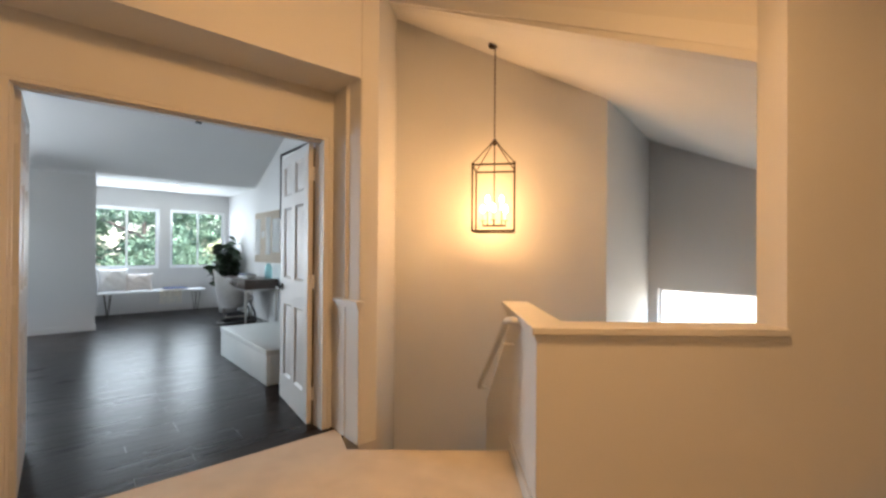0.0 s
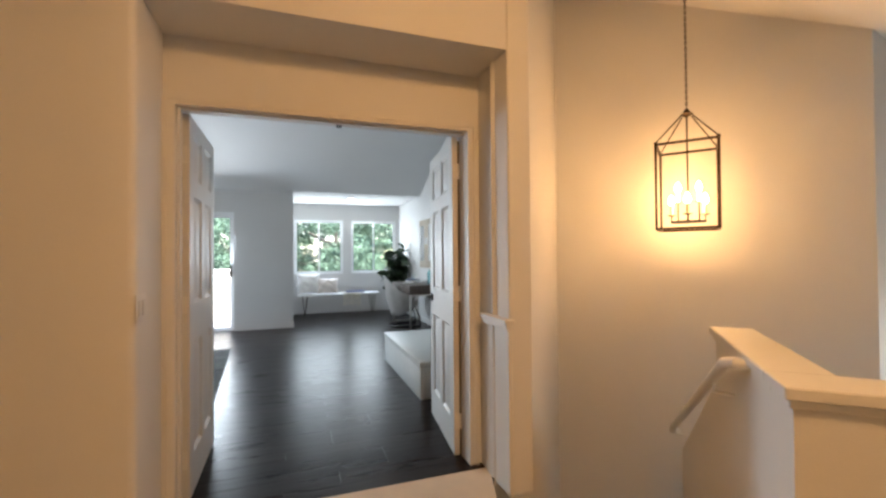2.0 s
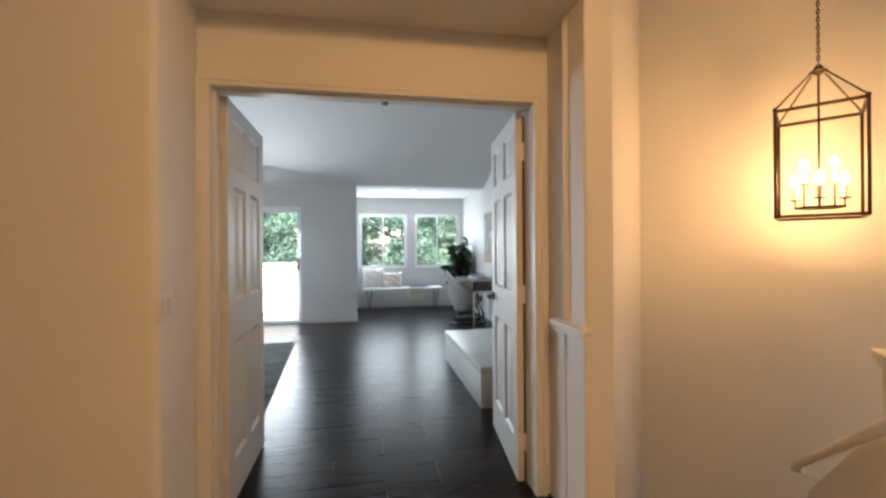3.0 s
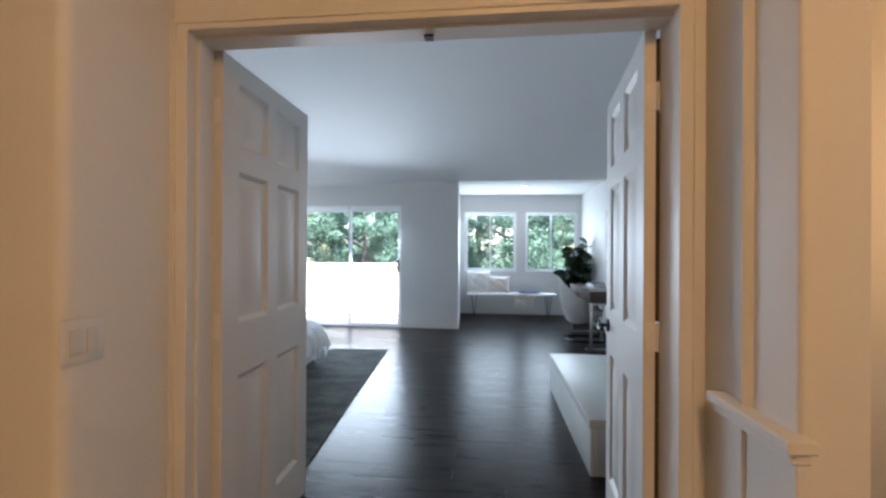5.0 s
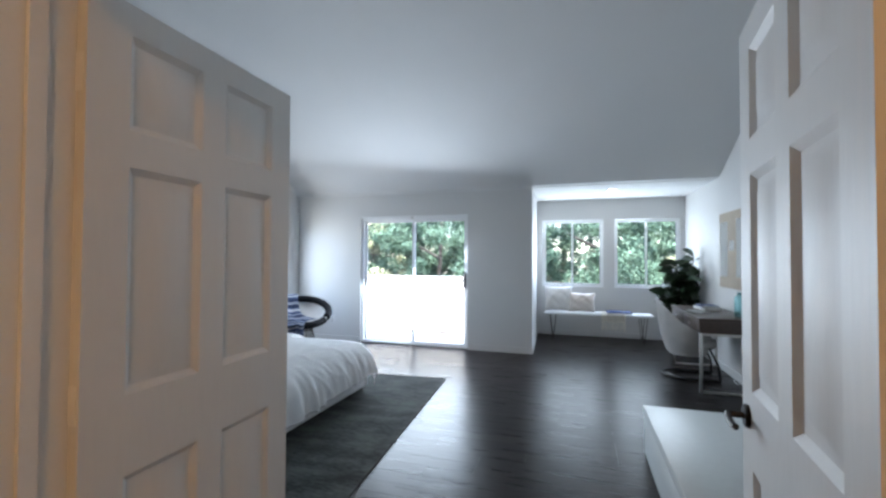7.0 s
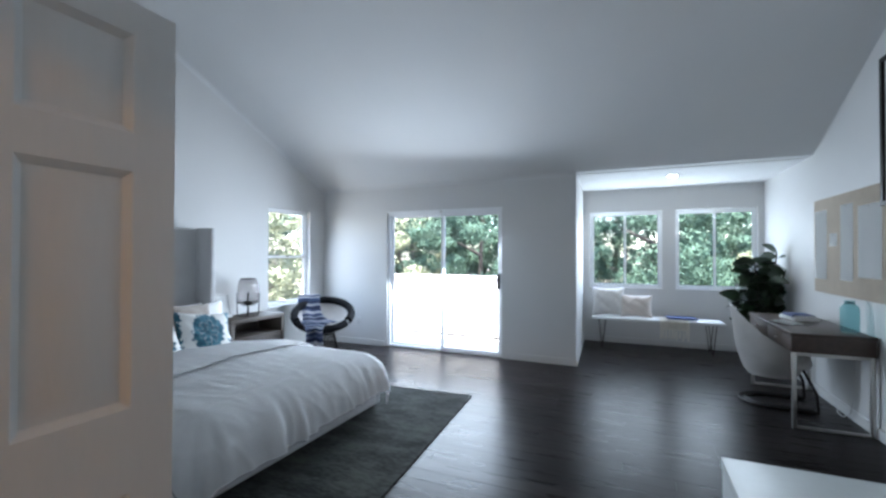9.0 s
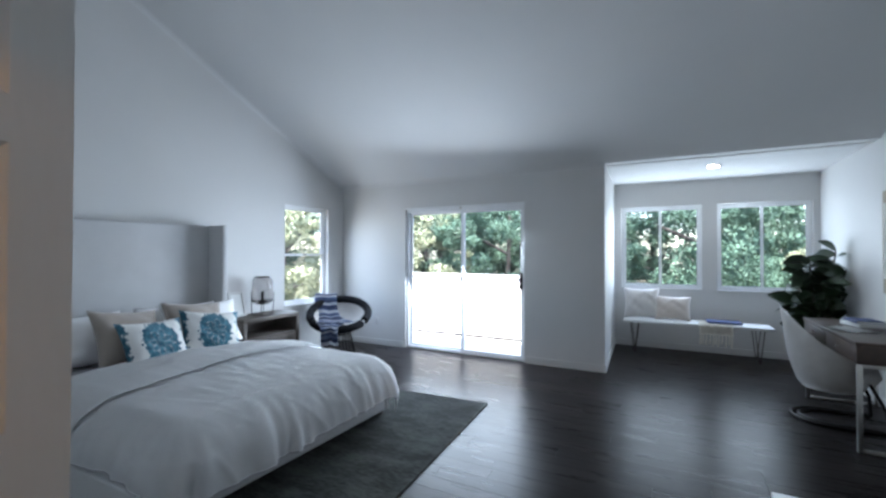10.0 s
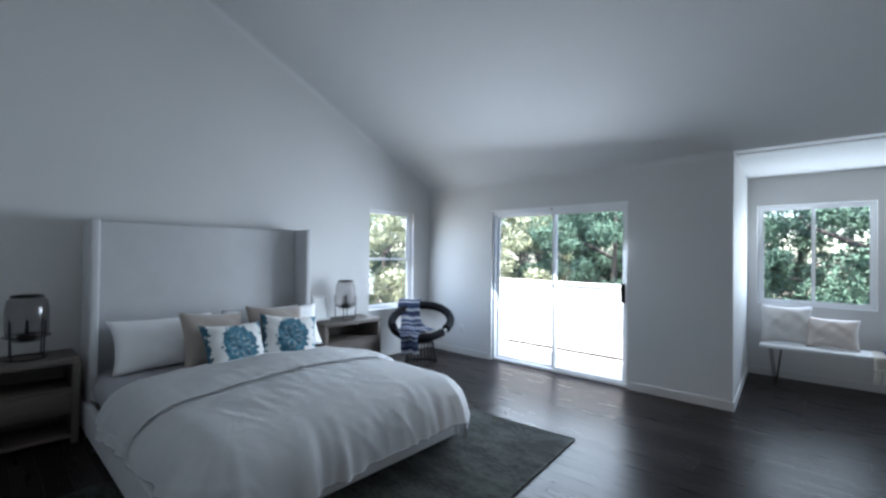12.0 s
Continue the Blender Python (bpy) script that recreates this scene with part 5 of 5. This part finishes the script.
for s in (-1, 1):
    bm = bmesh.new()
    sheet(bm, lambda u, v: (s * 0.105 * u, -0.14 + 0.28 * v, 0.004 + 0.012 * math.sin(math.pi * min(1, u * 1.3 + 0.1)) * (1 - 0.4 * u)), 10, 4)
    bmesh.ops.solidify(bm, geom=bm.faces[:], thickness=0.004)
    part("page", bm, M_PAPER, mg, smooth=60)
bot = thing("glass_bottle", "squat teal glass bottle on the desk", "bottle", pose(3.56, 9.33, dh + 0.001))
part("bottle_body", lathe(bmesh.new(), [(0.0, 0.004), (0.054, 0.002), (0.061, 0.012), (0.062, 0.19), (0.055, 0.215), (0.032, 0.235), (0.03, 0.25), (0.026, 0.25), (0.028, 0.233), (0.051, 0.211), (0.058, 0.188), (0.057, 0.016), (0.0, 0.012)], 28), M_TEAL, bot)
part("bottle_lip", sweep(bmesh.new(), [(0.033 * math.cos(k * math.pi / 12), 0.033 * math.sin(k * math.pi / 12), 0.252) for k in range(24)], 0.006, 8, closed=True), M_TEAL, bot)
part("wire_collar", sweep(bmesh.new(), [(0.034 * math.cos(k * math.pi / 12), 0.034 * math.sin(k * math.pi / 12), 0.238) for k in range(24)], 0.003, 6, closed=True), M_BLACK, bot)

# bench in the alcove
bench = thing("bench", "slim white-topped bench on steel hairpin legs", "bench", pose(1.41, 11.60, 0, 0, 0, 0.8))
part("bench_seat", soft_box((0, 0, 0.425), (1.70, 0.37, 0.465), 0.010, 3), M_PAPER, bench, "pale oiled wooden top")
for x in (0.14, 1.56):
    for y in (0.06, 0.31):
        part("hairpin_leg", sweep(bmesh.new(), [(x - 0.05, y, 0.424), (x - 0.006, y, 0.03), (x, y, 0.008), (x + 0.006, y, 0.03), (x + 0.05, y, 0.424)], 0.0055, 8), M_BRONZE, bench)
def lay_cushion(name, label, material, w, h, t, x, y, z, lean, turn, seed):
    ob = solid(name, pillow(bmesh.new(), w, h, t, seed=seed), material, label, "pillow", group="bench cushions", smooth=180)
    ob.matrix_basis = pose(x, y, z) @ pose(0, 0, 0, 0, 0, turn) @ pose(0, 0, 0, -lean, 0, 0)
lay_cushion("cushion", "pale blue-white cushion standing on the bench", M_SHELL, 0.47, 0.44, 0.16, 1.63, 11.86, 0.675, 14, 6, 11)
lay_cushion("cushion", "cream and blush silk cushion on the bench", M_BLUSH, 0.44, 0.34, 0.15, 2.02, 11.84, 0.625, 18, -3, 12)
bm = bmesh.new()
def runner(u, v):
    x = 2.32 + 0.36 * v
    s = u * 0.50
    wav = 0.006 * math.sin(20 * v + 3 * u)
    if s < 0.34:
        return (x, 11.96 - s, 0.472 + wav * 0.4)
    if s < 0.40:
        a = (s - 0.34) / 0.06 * math.pi / 2
        return (x, 11.62 - 0.03 * math.sin(a), 0.472 - 0.03 * (1 - math.cos(a)))
    return (x + 0.01 * math.sin(9 * v), 11.588 + wav, 0.442 - (s - 0.40))
sheet(bm, runner, 30, 14)
bmesh.ops.solidify(bm, geom=bm.faces[:], thickness=0.008)
tb = thing("fringed_throw", "cream fringed throw folded over the bench edge", "blanket")
part("cloth", bm, M_CREAM, tb, smooth=180)
bm = bmesh.new()
for k in range(11):
    x = 2.33 + 0.34 * k / 10 + 0.006 * math.sin(5 * k)
    sweep(bm, [(x, 11.588, 0.348), (x + 0.004, 11.582, 0.29), (x - 0.004, 11.588, 0.215 + 0.02 * math.sin(3 * k))], 0.011, 6)
part("fringe", bm, M_CREAM, tb)
solid("folded_cloth", soft_box((-0.19, -0.12, 0), (0.19, 0.12, 0.018), 0.006), M_NAVY, "folded blue cloth lying on the throw", "cloth", pose(2.60, 11.78, 0.483, 0, 0, 4))

# plant in a white pot between desk and window
pl = thing("potted_plant", "dark-leaved potted fig beside the desk", "plant", pose(3.44, 11.28, 0))
part("pot", lathe(bmesh.new(), [(0.0, 0.0), (0.15, 0.0), (0.165, 0.02), (0.20, 0.40), (0.205, 0.44), (0.19, 0.445), (0.182, 0.41), (0.0, 0.40)], 32), M_TRIM, pl, "round white pot")
part("soil", lathe(bmesh.new(), [(0.0, 0.401), (0.18, 0.401), (0.18, 0.412), (0.0, 0.42)], 24), M_SOIL, pl)
rng = random.Random(21)


def leaf_mesh(bm, base, d, up, l, w):
    d = d.normalized()
    s = d.cross(up).normalized()
    n = s.cross(d)
    rows = []
    for i in range(7):
        t = i / 6
        ww = w * (math.sin(math.pi * min(1, t * 0.93 + 0.04)) ** 0.75)
        c = base + d * (l * t) - n * (0.30 * l * t * t) * 0.8
        rows.append([bm.verts.new(c - s * ww + n * ww * 0.30), bm.verts.new(c), bm.verts.new(c + s * ww + n * ww * 0.30)])
    for a, b in zip(rows, rows[1:]):
        for q in range(2):
            bm.faces.new((a[q], a[q + 1], b[q + 1], b[q]))


for k in range(12):
    a = 2 * math.pi * k / 12 + rng.uniform(-0.3, 0.3)
    sp = rng.uniform(0.10, 0.27)
    hgt = rng.uniform(0.78, 1.44)
    pts = [Vector((0.05 * math.cos(a), 0.05 * math.sin(a), 0.40)), Vector((0.6 * sp * math.cos(a), 0.6 * sp * math.sin(a), 0.4 + 0.5 * (hgt - 0.4))), Vector((sp * math.cos(a), sp * math.sin(a), hgt))]
    stem = part("stem", sweep(bmesh.new(), pts, 0.008, 7), M_BARK, pl)
    for j in range(17):
        t = 0.30 + 0.70 * j / 16
        c = pts[0].lerp(pts[1], min(1, t * 2)) if t < 0.5 else pts[1].lerp(pts[2], t * 2 - 1)
        b = a + rng.uniform(-2.3, 2.3)
        d = Vector((math.cos(b), math.sin(b), rng.uniform(-0.1, 0.95)))
        d.z = rng.uniform(-0.35, 0.8)
        ll = rng.uniform(0.16, 0.25)
        if c.x + d.normalized().x * ll > 0.20:
            d.x = -abs(d.x)
        up = Vector((rng.uniform(-1, 1), rng.uniform(-1.3, 0.2), rng.uniform(0.1, 1.0)))
        bm = bmesh.new()
        leaf_mesh(bm, c, d, up, ll, ll * rng.uniform(0.27, 0.36))
        part("leaf", bm, M_LEAF, stem, smooth=180)


# ---- garden ----
def crown_mesh(seed, material, height, radius, n, leaf=0.11):
    """Leaves in ragged clumps round many twig ends, with gaps between."""
    rng = np.random.default_rng(seed)
    k = 130
    ang, zz = rng.uniform(0, 2 * np.pi, k), rng.uniform(0.0, 1.0, k)
    rad = radius * np.sqrt(rng.uniform(0.15, 1.0, k)) * (0.45 + 0.75 * np.sin(np.pi * np.clip(zz * 0.9 + 0.12, 0, 1)))
    cl = np.stack([rad * np.cos(ang), rad * np.sin(ang), zz * height], 1)
    size = rng.uniform(0.35, 0.85, k) * radius * 0.34
    which = rng.integers(0, k, n)
    d = rng.normal(size=(n, 3))
    d /= np.linalg.norm(d, axis=1)[:, None]
    c = cl[which] + d * (size[which] * rng.uniform(0.25, 1.0, n) ** 0.5)[:, None] * np.array([1, 1, 0.62])
    t = rng.normal(size=(n, 3))
    t /= np.linalg.norm(t, axis=1)[:, None]
    s = np.cross(t, d + rng.normal(scale=0.5, size=(n, 3)))
    s /= np.linalg.norm(s, axis=1)[:, None] + 1e-9
    l, w = leaf * rng.uniform(0.6, 1.4, n)[:, None], leaf * 0.42 * rng.uniform(0.7, 1.3, n)[:, None]
    v = np.stack([c - t * l, c + s * w - t * l * 0.1, c + t * l, c - s * w - t * l * 0.1], 1).reshape(-1, 3)
    me = bpy.data.meshes.new("crown")
    me.from_pydata(v.tolist(), [], np.arange(4 * n).reshape(-1, 4).tolist())
    me.materials.append(material)
    return me


def tree(label, m, seed, material, height, radius, trunk, n, leaf=0.11):
    T = thing("tree", label, "tree", m, "garden trees")
    rng = random.Random(seed)
    bm = bmesh.new()
    pts = [Vector((0, 0, 0)), Vector((0.1, 0.05, trunk * 0.5)), Vector((0.0, 0.15, trunk)), Vector((0.1, 0.1, trunk + height * 0.7))]
    for a, b, r0, r1 in zip(pts, pts[1:], (0.20, 0.16, 0.13), (0.16, 0.13, 0.04)):
        tube(bm, a, b, r0, r1, 10)
    for k in range(9):
        z = trunk + height * rng.uniform(0.0, 0.6)
        a = rng.uniform(0, 6.28)
        e = Vector((radius * 0.75 * math.cos(a), radius * 0.75 * math.sin(a), z + rng.uniform(0.3, 1.2)))
        tube(bm, (0.03, 0.1, z), e, 0.06, 0.015, 7)
    part("trunk", bm, M_BARK, T)
    cr = new("crown", crown_mesh(seed, material, height, radius, n, leaf))
    cr.parent = T
    cr.location = (0, 0, trunk * 0.75)
    return T


G = -3.25
t1 = tree("dense broad-leaved garden tree with dark foliage", pose(2.6, 17.2, G), 3, M_TREE, 6.5, 2.2, 1.6, 48000, 0.049)
t2 = tree("garden tree with pale foliage, sun glare put into its colour", pose(-5.3, 17.2, G), 5, M_TREE_SUNLIT, 5.6, 1.9, 1.5, 40000, 0.052)
t3 = tree("tall dark garden tree behind the balcony", pose(0.4, 19.2, G), 8, M_TREE, 8.0, 2.5, 2.0, 54000, 0.052)
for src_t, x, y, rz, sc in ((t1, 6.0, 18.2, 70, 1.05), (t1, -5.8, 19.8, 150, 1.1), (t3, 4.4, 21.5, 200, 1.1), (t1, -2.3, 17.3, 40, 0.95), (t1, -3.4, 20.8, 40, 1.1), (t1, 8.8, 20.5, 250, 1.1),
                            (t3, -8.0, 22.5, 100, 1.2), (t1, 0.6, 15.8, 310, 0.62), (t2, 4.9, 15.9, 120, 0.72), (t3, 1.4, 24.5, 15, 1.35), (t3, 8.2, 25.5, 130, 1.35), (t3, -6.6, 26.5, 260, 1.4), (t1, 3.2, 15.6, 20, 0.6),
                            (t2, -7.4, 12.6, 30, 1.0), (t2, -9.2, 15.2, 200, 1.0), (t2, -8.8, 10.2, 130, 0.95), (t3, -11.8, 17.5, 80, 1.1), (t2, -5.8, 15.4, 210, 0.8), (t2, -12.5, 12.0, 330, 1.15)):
    c = copy_thing(src_t, pose(x, y, G, 0, 0, rz))
    c.scale = (sc, sc, sc)


# ---- plank floor, piece by piece ----


def east_end(y):
    """Where the floor ends: at the desk wall, or at the stair's slanting wall."""
    return min(XE, 2.40 + max(0.0, y - YD1 + 0.40) * math.tan(HA) - 0.02)


bm = bmesh.new()
rim = [(XW - 0.1, YD0 - 0.06), (2.45, YD0 - 0.06), (east_end(5.0) + 0.05, 5.0), (XE + 0.1, 5.92), (XE + 0.1, YB + 0.1), (XA1 - 0.1, YB + 0.1), (XA1 - 0.1, YS + 0.12), (XW - 0.1, YS + 0.12)]
lo = [bm.verts.new((x, y, -0.25)) for x, y in rim]
hi = [bm.verts.new((x, y, -0.012)) for x, y in rim]
bm.faces.new(hi)
bm.faces.new(lo[::-1])
for k in range(len(rim)):
    bm.faces.new((lo[k], lo[(k + 1) % len(rim)], hi[(k + 1) % len(rim)], hi[k]))
sub = setting("floor", bm, M_DARKGAP, "dark espresso hardwood plank floor, satin and hand-scraped")
PW, cache = 0.127, {}


def plank(length):
    key = round(length, 2)
    if key not in cache:
        g, t = 0.0005, 0.0009
        bm = bmesh.new()
        l = key
        hexa(bm, [(g, g, -0.012), (l - g, g, -0.012), (l - g, PW - g, -0.012), (g, PW - g, -0.012),
                  (g, g, -t), (l - g, g, -t), (l - g, PW - g, -t), (g, PW - g, -t)])
        a = [bm.verts.new(p) for p in ((g + t, g + t, 0), (l - g - t, g + t, 0), (l - g - t, PW - g - t, 0), (g + t, PW - g - t, 0))]
        bm.faces.ensure_lookup_table()
        b = list(bm.faces[1].verts)
        bm.faces.remove(bm.faces[1])
        bm.faces.new(a)
        for k in range(4):
            bm.faces.new((b[k], b[(k + 1) % 4], a[(k + 1) % 4], a[k]))
        cache[key] = finish(bm, "plank", M_PLANK)
    return cache[key]


rng = random.Random(4)
y, row = YD0 - 0.06, 0
while y < YB:
    x, end = (XW if y < YS else XA1 - 0.02), east_end(y)
    first = rng.choice((0.6, 0.9, 1.2, 1.5))
    while x < end:
        l = min(first or rng.choice((1.2, 1.5, 1.8, 2.1)), end - x + 0.02)
        first = 0
        if l > 0.05:
            ob = new("plank", plank(l))
            ob.location, ob.parent = (x, y, 0), sub
        x += l
    y += PW
